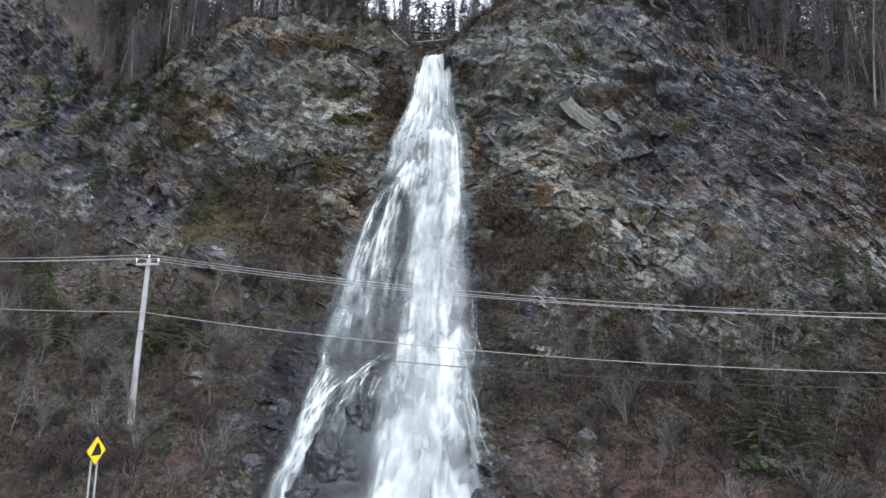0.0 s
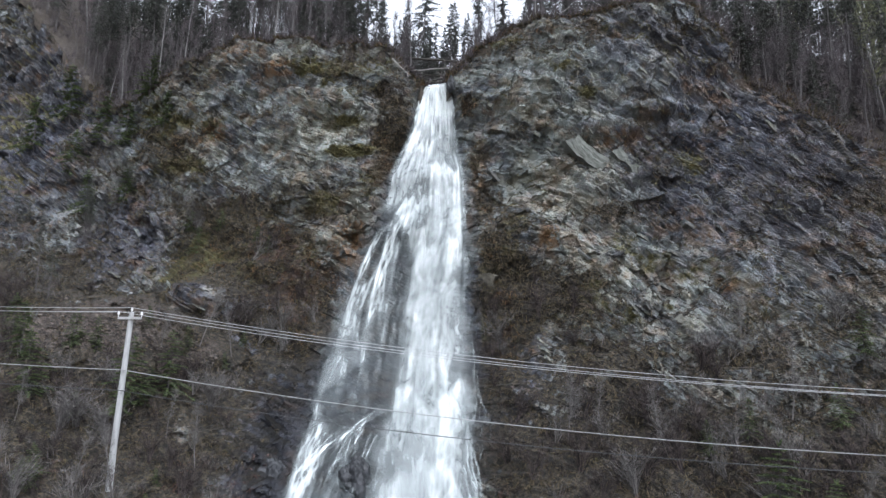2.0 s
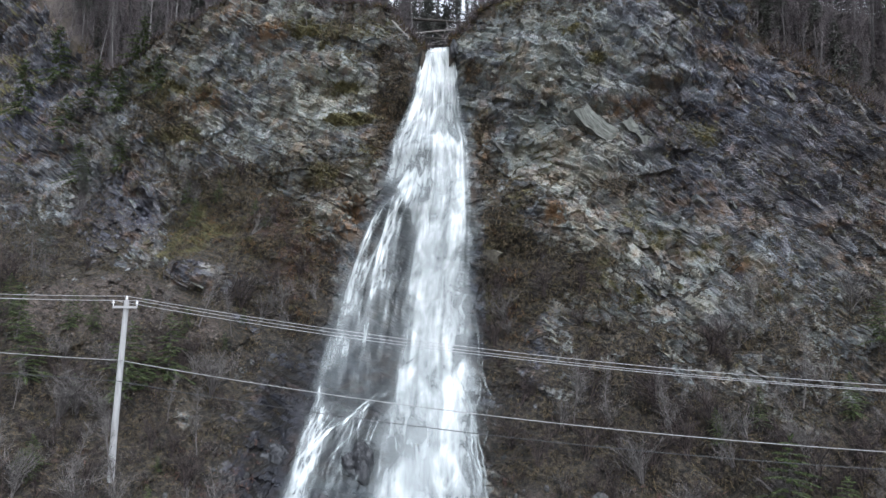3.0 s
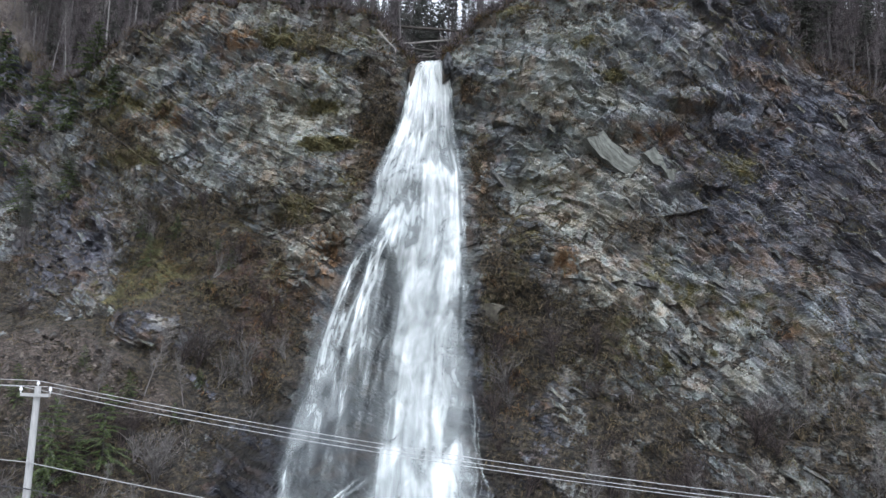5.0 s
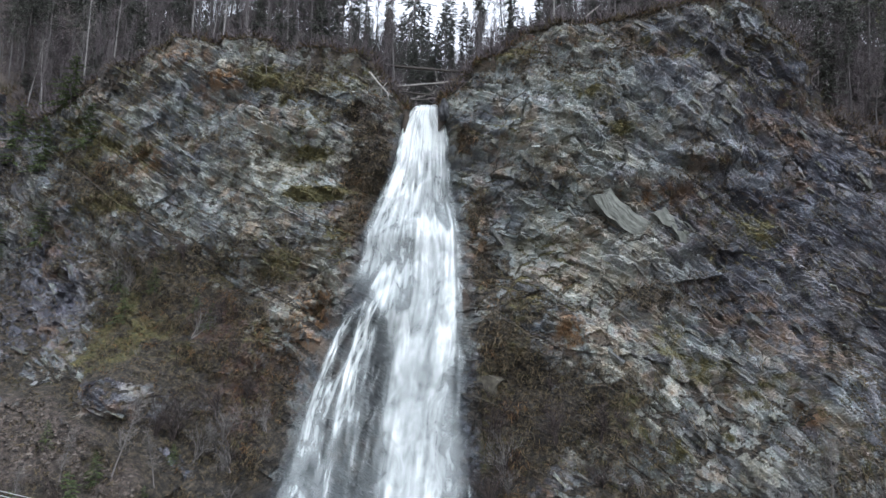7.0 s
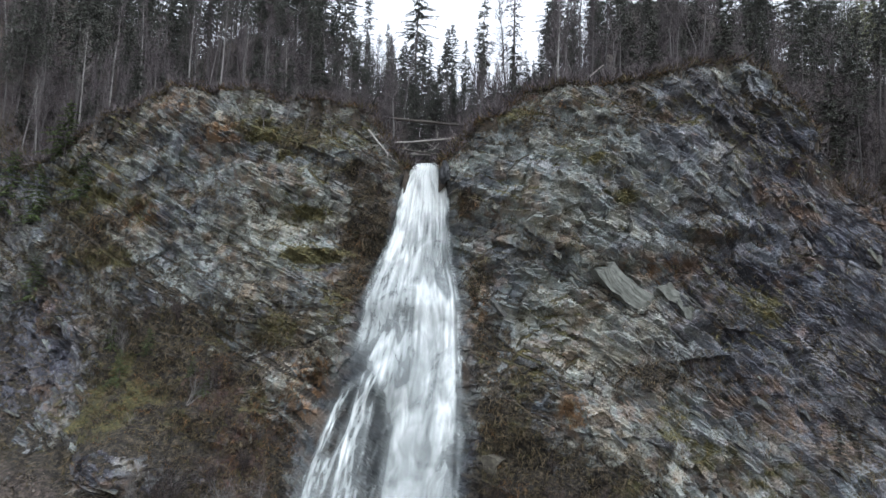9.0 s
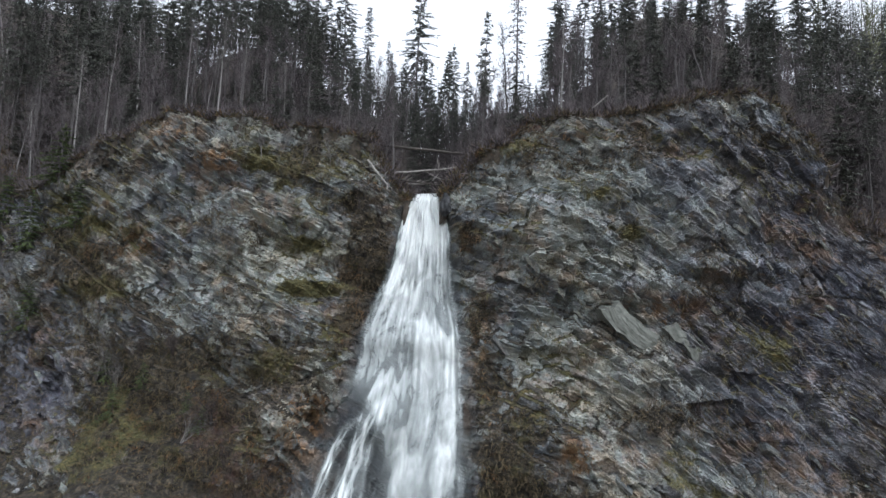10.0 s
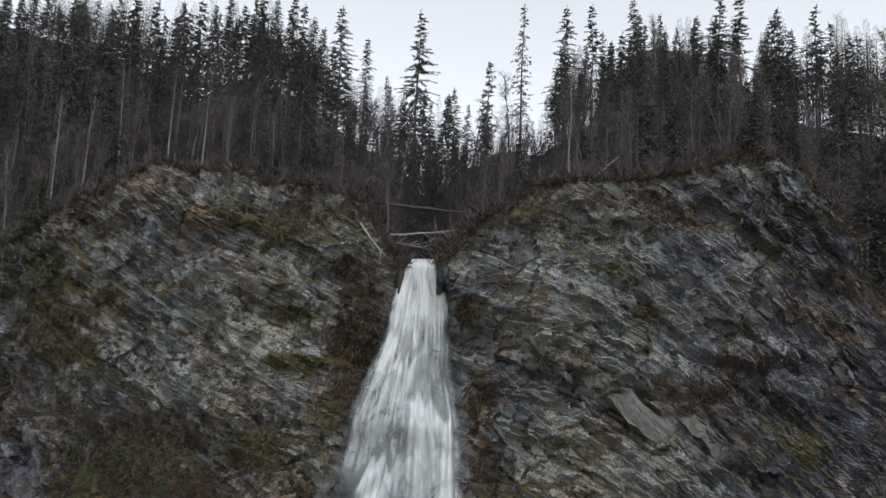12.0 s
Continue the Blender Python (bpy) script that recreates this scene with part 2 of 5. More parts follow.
def water_material(name, fine, ragged):
    """Falling white water: silky streaks along the flow, clear where it is thin."""
    m, n, l, b = material(name)
    uv = n.new("ShaderNodeUVMap")

    def along(sx, sy, detail, rough, distortion):
        mp = n.new("ShaderNodeMapping")
        mp.inputs["Scale"].default_value = (sx, sy, 1)
        l.new(uv.outputs[0], mp.inputs["Vector"])
        return noise_tex(n, l, 1.0, detail, rough, mp.outputs[0], distortion)
    thin = along(3.6 * fine, 0.42, 5, 0.6, 0.8)
    puff = along(1.3, 0.7, 5, 0.6, 1.2)
    flow = attr(n, "flow")
    s = calc(n, l, "ADD", calc(n, l, "MULTIPLY", calc(n, l, "SUBTRACT", thin, 0.5), 0.7), calc(n, l, "MULTIPLY", calc(n, l, "SUBTRACT", puff, 0.5), 1.3))
    some = calc(n, l, "MULTIPLY", flow, 4.0, True)
    alpha = calc(n, l, "ADD", flow, calc(n, l, "MULTIPLY", calc(n, l, "MULTIPLY", s, ragged), some), True)
    l.new(ramp(n, l, alpha, [(0.1, (0.14, 0.158, 0.159)), (0.5, (0.235, 0.257, 0.257)), (0.95, (0.435, 0.455, 0.45))]), b.inputs["Base Color"])
    b.inputs["Roughness"].default_value = 0.5
    l.new(calc(n, l, "MULTIPLY", alpha, 0.96), b.inputs["Alpha"])
    bump(n, l, calc(n, l, "ADD", puff, calc(n, l, "MULTIPLY", thin, 0.5)), b, 0.35, 0.2)
    return m


ROCK = rock_material("layered_slate", True)
SLAB = rock_material("slate_slab", False)
TAN_BLOCK = plain("tan_grey_block", (0.018, 0.018, 0.016), (0.088, 0.078, 0.058), 5.0, 0.8)
WET_ROCK = plain("wet_black_rock", (0.004, 0.0043, 0.005), (0.03, 0.031, 0.034), 3.4, 0.5)
PALE_SLAB = plain("pale_green_slate", (0.035, 0.037, 0.033), (0.125, 0.129, 0.114), 3.4, 0.85, stretch=(1, 1, 3))
SCREE = plain("scree_stone", (0.011, 0.011, 0.0112), (0.056, 0.056, 0.055), 4.0, 0.85, by_object=True)
SPUR_STONE = plain("brown_grey_stone", (0.016, 0.0135, 0.012), (0.09, 0.076, 0.065), 4.0, 0.9, island=True)
FLOOR = plain("forest_floor", (0.009, 0.008, 0.007), (0.062, 0.05, 0.039), 3.2, 0.95)
HAZE_TWIG = plain("lilac_grey_twigs", (0.022, 0.0185, 0.0195), (0.098, 0.083, 0.086), 5, 0.9, island=True)
VERGE = plain("gravel_and_dead_grass", (0.05, 0.043, 0.032), (0.15, 0.128, 0.09), 1.1, 0.95)
BARK = plain("grey_spruce_bark", (0.028, 0.0255, 0.0255), (0.086, 0.079, 0.077), 9, 0.95, stretch=(1, 1, 0.3))
NEEDLES = plain("dark_spruce_needles", (0.018, 0.0195, 0.0165), (0.07, 0.073, 0.06), 3, 0.8, island=True)
YOUNG = plain("green_fir_needles", (0.011, 0.018, 0.006), (0.062, 0.082, 0.025), 3, 0.7, island=True)
BIRCH = plain("pale_birch_bark", (0.05, 0.047, 0.046), (0.18, 0.171, 0.165), 5, 0.8, stretch=(1, 1, 2))
TWIG = plain("bare_twigs", (0.009, 0.0071, 0.0068), (0.049, 0.0375, 0.0345), 5, 0.9, island=True)
GREY_TWIG = plain("weathered_twigs", (0.03, 0.0275, 0.027), (0.115, 0.105, 0.1), 5, 0.9, island=True)
RED_TWIG = plain("reddish_dry_brush", (0.028, 0.016, 0.0135), (0.098, 0.057, 0.046), 3, 0.9, island=True)
BUDS = plain("budding_twigs", (0.06, 0.06, 0.032), (0.17, 0.175, 0.09), 5, 0.85, island=True)
GRASS = plain("dead_brown_grass", (0.011, 0.009, 0.0065), (0.085, 0.066, 0.038), 2, 0.95, island=True)
TAN = plain("tan_dead_grass", (0.08, 0.065, 0.04), (0.22, 0.185, 0.11), 2, 0.95, island=True)
OLIVE = plain("olive_moss_tufts", (0.014, 0.0145, 0.007), (0.08, 0.07, 0.028), 2, 0.95, island=True)
RUSTY = plain("rust_brown_grass", (0.022, 0.012, 0.006), (0.125, 0.072, 0.032), 2, 0.95, island=True)
LOG = plain("bleached_log", (0.08, 0.075, 0.07), (0.24, 0.225, 0.21), 5, 0.9, stretch=(1, 1, 4))
DARK_LOG = plain("rotten_log", (0.016, 0.014, 0.013), (0.055, 0.048, 0.042), 5, 0.9)
POLE = plain("weathered_pole_wood", (0.15, 0.15, 0.15), (0.28, 0.28, 0.277), 3, 0.85, stretch=(6, 6, 0.5))
CERAMIC = plain("white_ceramic", (0.4, 0.4, 0.4), (0.55, 0.55, 0.55), 3, 0.2)
ARM = plain("galvanised_steel", (0.22, 0.22, 0.23), (0.34, 0.34, 0.34), 8, 0.5, metal=0.4)
WIRE = plain("bare_aluminium_wire", (0.17, 0.17, 0.175), (0.26, 0.26, 0.265), 8, 0.5)
CABLE = plain("grey_cable", (0.13, 0.13, 0.13), (0.2, 0.2, 0.2), 8, 0.7)
BLACK_CABLE = plain("black_cable", (0.02, 0.02, 0.021), (0.034, 0.034, 0.036), 8, 0.5)
YELLOW = plain("yellow_sign_face", (0.62, 0.40, 0.006), (0.72, 0.48, 0.01), 2, 0.45)
BLACK = plain("black_sign_paint", (0.008, 0.008, 0.008), (0.018, 0.018, 0.018), 2, 0.5)
SIGN_BACK = plain("sign_aluminium", (0.3, 0.3, 0.3), (0.42, 0.42, 0.42), 4, 0.5, metal=0.5)
WATER = water_material("white_water", 1.0, 0.65)
SPRAY = water_material("thin_white_water", 1.4, 0.8)

# ---- the lie of the land ----
GROUND = -1.2
# distance of the smooth cliff from the road side, on a lattice 12 m wide and 8 m high
LATTICE = np.array([
    [29.2, 29.6, 28.0, 21.5, 18.2, 18.5, 22.1, 24.2, 25.1, 23.7, 21.6],
    [34.3, 36.2, 38.2, 28.0, 36.3, 35.7, 29.2, 27.1, 30.0, 28.5, 27.3],
    [41.2, 42.5, 44.1, 37.3, 46.8, 44.6, 38.1, 32.3, 33.8, 33.6, 33.6],
    [50.2, 50.8, 54.0, 55.5, 48.8, 43.8, 42.5, 38.6, 37.8, 39.0, 39.9],
    [60.3, 61.1, 58.9, 53.0, 50.6, 47.2, 43.6, 42.6, 41.6, 43.7, 45.0],
    [68.0, 67.1, 63.6, 54.8, 51.3, 49.0, 43.0, 45.3, 45.6, 46.9, 48.4],
    [72.2, 67.2, 62.0, 56.4, 54.8, 53.3, 47.3, 47.3, 48.4, 49.5, 50.9],
    [74.6, 67.2, 61.6, 58.8, 57.7, 55.9, 52.9, 51.0, 50.9, 51.9, 53.1]])
RIM = [(-62, 50), (-42, 45), (-36, 37.5), (-30, 31), (-27, 29.8), (-23.2, 32.1), (-19.5, 33.6), (-16.1, 35.1), (-13, 34.3), (-10.5, 34.1),
       (-6.8, 33.6), (-4.1, 32.7), (-2.6, 30.2), (-1.7, 29.2), (0.3, 29.2), (1.1, 30.0), (2.3, 31.6), (3.7, 32.2), (5, 33.5), (9, 33.2),
       (11.6, 33.9), (14.3, 34.7), (16.5, 34.9), (18.6, 33.2), (19.8, 30.6), (20.6, 28.2), (22.7, 26.4), (25.4, 23.2), (27.1, 21.6), (32, 18.5), (40, 17), (62, 16)]
FALL_LEFT = [(-1.4, -7.9), (0.0, -7.7), (1.1, -7.4), (3.6, -7.5), (7, -7.3), (12.2, -6.3), (17, -4.9), (18.6, -4.2), (21.7, -3.6), (25, -2.45), (28, -1.9), (29.4, -1.25)]
FALL_RIGHT = [(-1.4, 1.7), (3.7, 1.75), (5.5, 1.95), (7, 1.8), (12, 1.7), (17, 1.8), (21.6, 1.45), (24.5, 0.9), (27.0, 0.75), (27.8, 0.6), (28.6, 0.2), (29.4, 0.08)]


def cubic(t):
    return [(1 - t) ** 3 / 6, (3 * t ** 3 - 6 * t ** 2 + 4) / 6, (-3 * t ** 3 + 3 * t ** 2 + 3 * t + 1) / 6, t ** 3 / 6]


def smooth_y(x, z):
    u = np.clip((x + 60) / 12, 1, 8.999)
    v = np.clip((z + 8) / 8, 1, 5.999)
    i, j = np.floor(u).astype(int), np.floor(v).astype(int)
    bu, bv = cubic(u - i), cubic(v - j)
    y = 0
    for a in range(4):
        for c in range(4):
            y = y + bu[a] * bv[c] * LATTICE[j + c - 1, i + a - 1]
    return y + 1.6 * np.minimum(z - 0.3, 0)


def in_fall(x, z):
    """1 inside the water's course, fading to 0 beside it."""
    a, c = curve(FALL_LEFT, z), curve(FALL_RIGHT, z)
    mid, half = (a + c) / 2, (c - a) / 2
    return 1 - step(0.75, 1.35, np.abs(x - mid) / half)


def bed_y(x, z):
    """The smooth cliff with the worn channel of the stream and the ledges that it falls over."""
    y = smooth_y(x, z)
    f = in_fall(x, z)
    y = y + f * 1.1 * step(14, 24, z)
    y = y - f * (0.7 * np.exp(-((z - 17.6) / 1.3) ** 2) * (x < -1) + 0.55 * np.exp(-((z - 21.6) / 1.0) ** 2) + 0.5 * np.exp(-((z - 5.2) / 1.4) ** 2))
    y = y - 1.5 * np.exp(-((x + 4.7) / 1.7) ** 2 - ((z - 0.4) / 2.6) ** 2)
    return y


# soil and scrub (x, z, half width, half height, amount), moss, rust
SOIL = [(-16, 17.5, 4.5, 3.5, 0.7), (-17, -0.6, 13, 2.2, 0.85), (14, -0.6, 11, 2.2, 0.75), (-8.8, 9, 2.8, 6.5, 0.7), (-24, 27, 3, 2.5, 0.35), (8, 12, 3, 2, 0.4), (-13, 15.2, 4.5, 4.0, 0.6), (-9, 10, 4.5, 4.5, 0.45), (-20, 6, 12, 5.5, 0.75), (-30, 12, 8, 6, 0.4), (13, 3.2, 14, 4.0, 0.62), (9, 7, 9, 3.0, 0.3),
        (3.6, 12, 2.0, 7.5, 0.55), (1.8, 26.8, 0.7, 1.0, 0.5), (2.4, 22.4, 1.1, 1.3, 0.45), (2.7, 18.4, 1.2, 1.4, 0.45), (-3.9, 25, 1.3, 5, 0.5), (22, 7, 9, 5, 0.38), (-7, 31.6, 4, 1.2, 0.3), (25, 17, 5, 4, 0.2), (10.6, 18.8, 1.6, 1.0, 0.45), (-21, 25.5, 3, 2, 0.3)]
MOSS = [(-8.3, 19.8, 1.6, 1.4, 0.5), (-6.6, 23.9, 2.0, 0.45, 0.75), (-6.9, 26.4, 1.6, 0.5, 0.45), (-5.2, 21.3, 0.9, 1.6, 0.4), (-13, 16, 5, 4, 0.1), (6, 20, 3, 3, 0.15), (-7.5, 31, 5, 1.6, 0.38), (4.3, 31.9, 1.8, 0.8, 0.5), (15.7, 21.8, 1.4, 1.2, 0.42), (4, 27, 1.4, 1.2, 0.3), (7.2, 29.4, 2, 0.7, 0.3), (9.7, 27.1, 0.8, 0.5, 0.45),
        (-22, 28, 4, 2, 0.3), (-20.5, 23, 3, 1.2, 0.35), (14, 12, 6, 6, 0.2), (20, 19, 2, 2, 0.2), (-17.5, 16, 3.5, 2.5, 0.3), (-19, 4, 10, 4, 0.14), (14, 6, 12, 3, 0.22), (3.0, 12, 1.0, 3.5, 0.35)]
# rock that no soil covers
BARE = [(-15.9, 12.9, 2.2, 1.25, 1.0), (-24, 17.5, 3.6, 3.8, 0.9), (-7.7, 17.2, 1.2, 1.0, 1.0), (8.5, 21.5, 5.0, 4.2, 0.75), (-12, 24, 5.0, 3.0, 0.7), (12.4, 7.5, 1.8, 1.2, 0.7), (16.2, 4.6, 1.4, 1.4, 0.5), (14, 0.8, 1.1, 0.8, 0.9), (7.0, 0.3, 0.8, 1.0, 0.9), (18, 12, 4, 4, 0.5), (-13.6, 4.6, 0.8, 1.4, 0.8), (-9.0, 4.2, 1.8, 4.8, 0.95), (20, 22, 6, 7, 0.75), (-27, 24, 5, 6, 0.6)]
KNOBS = [(-9.6, 3.0, 1.0, 1.4, 0.6), (-8.8, 6.4, 0.9, 1.2, 0.5), (-15.1, 1.4, 3.0, 1.6, 1.1), (-15.9, 12.9, 2.1, 1.3, 2.0), (10.6, 15.2, 0.8, 0.7, 0.8), (-7.6, 17.3, 1.1, 1.0, 0.8), (14, 29, 2.5, 2, 0.8), (-16.6, 33.8, 2.0, 1.6, 0.7), (-13, 31.5, 1.6, 1.2, 0.6), (11, 24.2, 2.6, 0.7, 0.7), (13.4, 25.4, 2.2, 0.6, 0.8)]
GRAVEL = [(-20.5, 10.6, 5.5, 2.0, 1.0), (-14.8, 9.0, 2.5, 1.2, 0.7), (-13.2, 5.2, 1.0, 1.6, 0.4), (4.6, 0.9, 1.6, 1.5, 0.75)]
CLAY = [(-9.5, 13, 2.6, 4, 0.6), (-11.5, 16.5, 3, 2.0, 0.6), (10.5, -0.4, 6.5, 2.2, 0.9), (-11, 0.4, 3.5, 1.6, 0.7), (-19, 3.2, 4, 1.4, 0.45), (19, 1.5, 4, 2, 0.4), (3.8, 10.6, 1.0, 1.6, 0.6), (5, 33, 2.5, 0.5, 0.5)]
PALE_SLATE = [(7.5, 20.5, 4.5, 3.2, 1.0), (-9, 25.2, 5, 2.2, 0.9), (-12.5, 23.2, 4, 2.2, 0.8), (9.5, 17, 3, 3, 0.5), (16, 14, 4, 3, 0.6), (5, 28, 3, 3, 0.8), (-7.7, 17.2, 1.2, 1.0, 0.9), (-14.6, 12.6, 0.8, 0.7, 1.0)]
# dark slate; the spot at (13.8, 23.6) paints the shade under an overhang
DARK_SLATE_AND_RECESS = [(20, 22, 8, 9, 0.75), (-39, 30, 12, 13, 0.75), (24, 23, 4, 6, 0.6), (17, 29.5, 4, 4, 0.8), (-24, 18, 4, 4.5, 0.9), (13.8, 23.6, 2.6, 0.7, 1.0), (13, 31, 3, 3, 0.5), (-12, 11, 4, 4, 0.7), (4, 10, 2.5, 6, 0.7), (-16.4, 13.1, 1.6, 1.2, 1.0), (-9, 4, 2.4, 5, 0.9)]
RUST = [(-6.3, 16.6, 1.3, 2.2, 0.9), (-13.2, 31.6, 1.4, 1.0, 1.0), (-16.5, 33.4, 2, 1.2, 0.8), (-9, 14.5, 2.2, 3, 0.5), (6.7, 16.6, 0.8, 1.0, 1.0), (-18.5, 26.6, 1.8, 1.2, 0.9), (11.3, 23.4, 1.6, 0.8, 0.8), (6.8, 19.0, 1.2, 0.9, 0.5), (16.1, 13.3, 0.5, 0.5, 0.9), (-5.0, 14, 1.2, 3.5, 0.7), (2.4, 21.5, 0.6, 3, 0.8), (-4.2, 23, 0.7, 2.5, 0.7), (3.9, 10.8, 0.8, 1.4, 0.6)]


RUSTY_TUFTS = [(-6.2, 16.4, 1.3, 2.4, 0.8), (-8.6, 13.6, 2.4, 3.6, 0.5), (-11.5, 16.6, 2.8, 2.2, 0.5), (1.7, 27.0, 0.5, 0.9, 0.6), (2.2, 22.6, 0.7, 1.2, 0.5), (2.6, 19.2, 0.8, 0.9, 0.4), (-4.4, 21.5, 0.9, 3.2, 0.7), (-14.5, 15.5, 3.5, 2.0, 0.35), (4.0, 11, 1.2, 2.5, 0.45), (5.2, 32.2, 2.6, 0.7, 0.8), (-20.5, 25.8, 1.6, 0.6, 0.6), (3.6, 17.0, 0.8, 2.5, 0.4), (-3.6, 30.3, 0.9, 0.7, 0.5), (1.3, 29.6, 0.4, 0.9, 0.8)]


def spots(table, x, z):
    total = np.zeros_like(x, dtype=float)
    for cx, cz, rx, rz, amount in table:
        total = np.maximum(total, amount * np.exp(-(((x - cx) / rx) ** 2 + ((z - cz) / rz) ** 2) ** 1.5))
    return total


def bare_at(x, z):
    return 1 - 0.9 * spots(BARE, x, z)


def soil_at(x, z):
    brow = 0.24 * np.exp(-np.abs(rim_z(x) - z) / 0.6) * (0.4 + 1.2 * step(0.4, 0.65, fbm(x / 2.2, z * 0 + 1.7, 87))) * (1 - in_fall(x, z))
    cover = np.maximum(brow, spots(SOIL, x, z)) * (0.55 + 0.9 * fbm(x / 3.0, z / 3.0, 41)) * (1 - 0.8 * in_fall(x, z))
    patches = 0.14 * fbm(x / 5, z / 5, 77) + 0.29 * step(0.48, 0.66, fbm(x / 2.6, z / 1.8, 79)) * (1 - in_fall(x, z))
    return bare_at(x, z) * cover + (0.35 + 0.65 * bare_at(x, z)) * patches


def moss_at(x, z):
    return spots(MOSS, x, z) * (1 - in_fall(x, z)) + bare_at(x, z) * 0.10 * fbm(x / 4, z / 4, 78) + 0.3 * step(0.5, 0.66, fbm(x / 2.2, z / 1.6, 80)) * bare_at(x, z) * (1 - in_fall(x, z)) * (0.15 + 0.85 * step(8, 13, z)) * (1 - spots(GRAVEL, x, z))


# the beds dip to the side, gently at the water and steeper away from it
DIPS = [(-60, 42), (-26, 35), (-16, 29), (-7, 24), (2, 20), (6, 24), (10, 34), (15, 46), (22, 53), (60, 55)]
DIP_X = np.arange(-64, 64.1, 0.5)
DIP_SUM = np.cumsum(np.tan(np.radians(curve(DIPS, DIP_X)))) * 0.5


def bedding(x, z):
    """Metres along and across the folded beds."""
    u = 0.84 * x - 0.54 * z
    v = 0.82 * (z + np.interp(x, DIP_X, DIP_SUM)) + 1.1 * (fbm(x / 8, z / 8, 301, 3) - 0.5)
    return u, v


def strata(u, v, thick, length, seed):
    """Blocks between bedding planes: a random stand-out for each, undercut at its foot."""
    v = v + 0.25 * thick * (vnoise(u / (2.2 * length), v * 0, seed + 3) - 0.5)
    layer = np.floor(v / thick)
    part_of = v / thick - layer
    run = (u + 0.35 * v + length * 3 * rnd(layer, 3, seed)) / (length * (0.5 + 1.1 * rnd(layer, 9, seed)))
    block = np.floor(run)
    along = run - block
    out = 0.55 * rnd(layer, block, seed) + 0.45 * rnd(layer, 1, seed)
    return out + 0.3 * (part_of - 0.5) + 0.35 * (rnd(layer, block, seed + 2) - 0.5) * along


def facets(u, v, long, thick, seed):
    """Broken faces: each chip of rock has its own stand-out and its own tilt. Also gives a number for each chip."""
    u, v = u / long, v / thick
    u = u + 0.5 * (vnoise(u / 2, v / 2, seed + 6) - 0.5)
    ui, vi = np.floor(u), np.floor(v)
    best = np.full(u.shape, 9.0)
    out, chip = np.zeros(u.shape), np.zeros(u.shape)
    for du in (-1, 0, 1):
        for dv in (-1, 0, 1):
            cu, cv = ui + du, vi + dv
            eu, ev = u - (cu + 0.1 + 0.8 * rnd(cu, cv, seed)), v - (cv + 0.1 + 0.8 * rnd(cu, cv, seed + 1))
            d = eu * eu + ev * ev
            near = d < best
            lean = (rnd(cu, cv, seed + 2) - 0.5) * eu * 0.9 + (rnd(cu, cv, seed + 3) - 0.25) * ev * 0.9
            best = np.where(near, d, best)
            out = np.where(near, rnd(cu, cv, seed + 4) - 0.5 + lean, out)
            chip = np.where(near, rnd(cu, cv, seed + 7), chip)
    return out, chip


# the gravel spur stands before the cliff below this crest
CREST = [(-40, 13.8), (-30, 13.2), (-22.6, 12.7), (-19.3, 12.8), (-17.7, 12.0), (-16.3, 11.4), (-14.2, 10.2), (-12.3, 8.7), (-10.5, 6)]


def spur(x, z):
    under = curve(CREST, x) + 0.5 * (fbm(x / 1.4, x * 0 + 2.2, 309, 3) - 0.5) - z
    return 1.5 * step(-0.35, 0.5, under) * np.exp(-np.maximum(under, 0) / 4.5) * (1 - step(-13.5, -10.5, x))


def relief(x, z):
    """How far the rock stands out from the smooth cliff."""
    soil = np.clip(soil_at(x, z) * 1.5, 0, 0.75)
    u, v = bedding(x, z)
    crag = 2.6 * (fbm(x / 7, z / 7, 5, 4) - 0.5) + 1.0 * (1 - 2 * np.abs(fbm(x / 3.2, z / 3.2, 15, 3) - 0.5)) - 0.8 + 1.0 * (fbm(x / 1.9, z / 1.9, 17, 3) - 0.5)
    big = 0.75 * (strata(u, v, 2.3, 6.0, 21) - 0.5) + 0.7 * facets(u, v, 3.0, 1.9, 121)[0]
    sheets = step(0.44, 0.62, fbm(x / 6, z / 6, 311, 3))
    mid = (0.30 * (strata(u, v, 0.62, 2.4, 22) - 0.5)) * (0.5 + sheets) + 0.5 * (1.25 - 0.6 * sheets) * facets(u, v, 1.1, 0.62, 122)[0]
    small = 0.17 * (strata(u, v, 0.21, 0.9, 24) - 0.5) * (0.4 + sheets) + 0.26 * (1.3 - 0.7 * sheets) * facets(u, v, 0.5, 0.3, 123)[0]
    lumps = 0.75 * (fbm(x / 1.1, z / 1.1, 31, 4) - 0.5)
    knobs = spots(KNOBS, x, z)
    worn = 1 - 0.82 * in_fall(x, z)
    foot = step(GROUND - 0.2, 1.6, z)
    return ((crag + big) * (1 - 0.45 * soil) + (mid + small) * (1 - 0.75 * soil) + lumps * soil + knobs + spur(x, z)) * worn * (0.25 + 0.75 * foot)


def rim_z(x):
    return curve(RIM, x) + (0.9 * (fbm(x / 1.7, x * 0 + 3.3, 55, 3) - 0.5)) * (1 - in_fall(x, x * 0 + 29.0))


def face_y(x, z):
    x, z = np.atleast_1d(np.asarray(x, float)), np.atleast_1d(np.asarray(z, float))
    return bed_y(x, z) - relief(x, z)


SLOPE = [(-60, 0.55), (-30, 0.5), (-22, 0.45), (-14, 0.36), (-6, 0.3), (0, 0.32), (4, 0.32), (10, 0.32), (18, 0.36), (22, 0.8), (28, 1.05), (60, 1.05)]


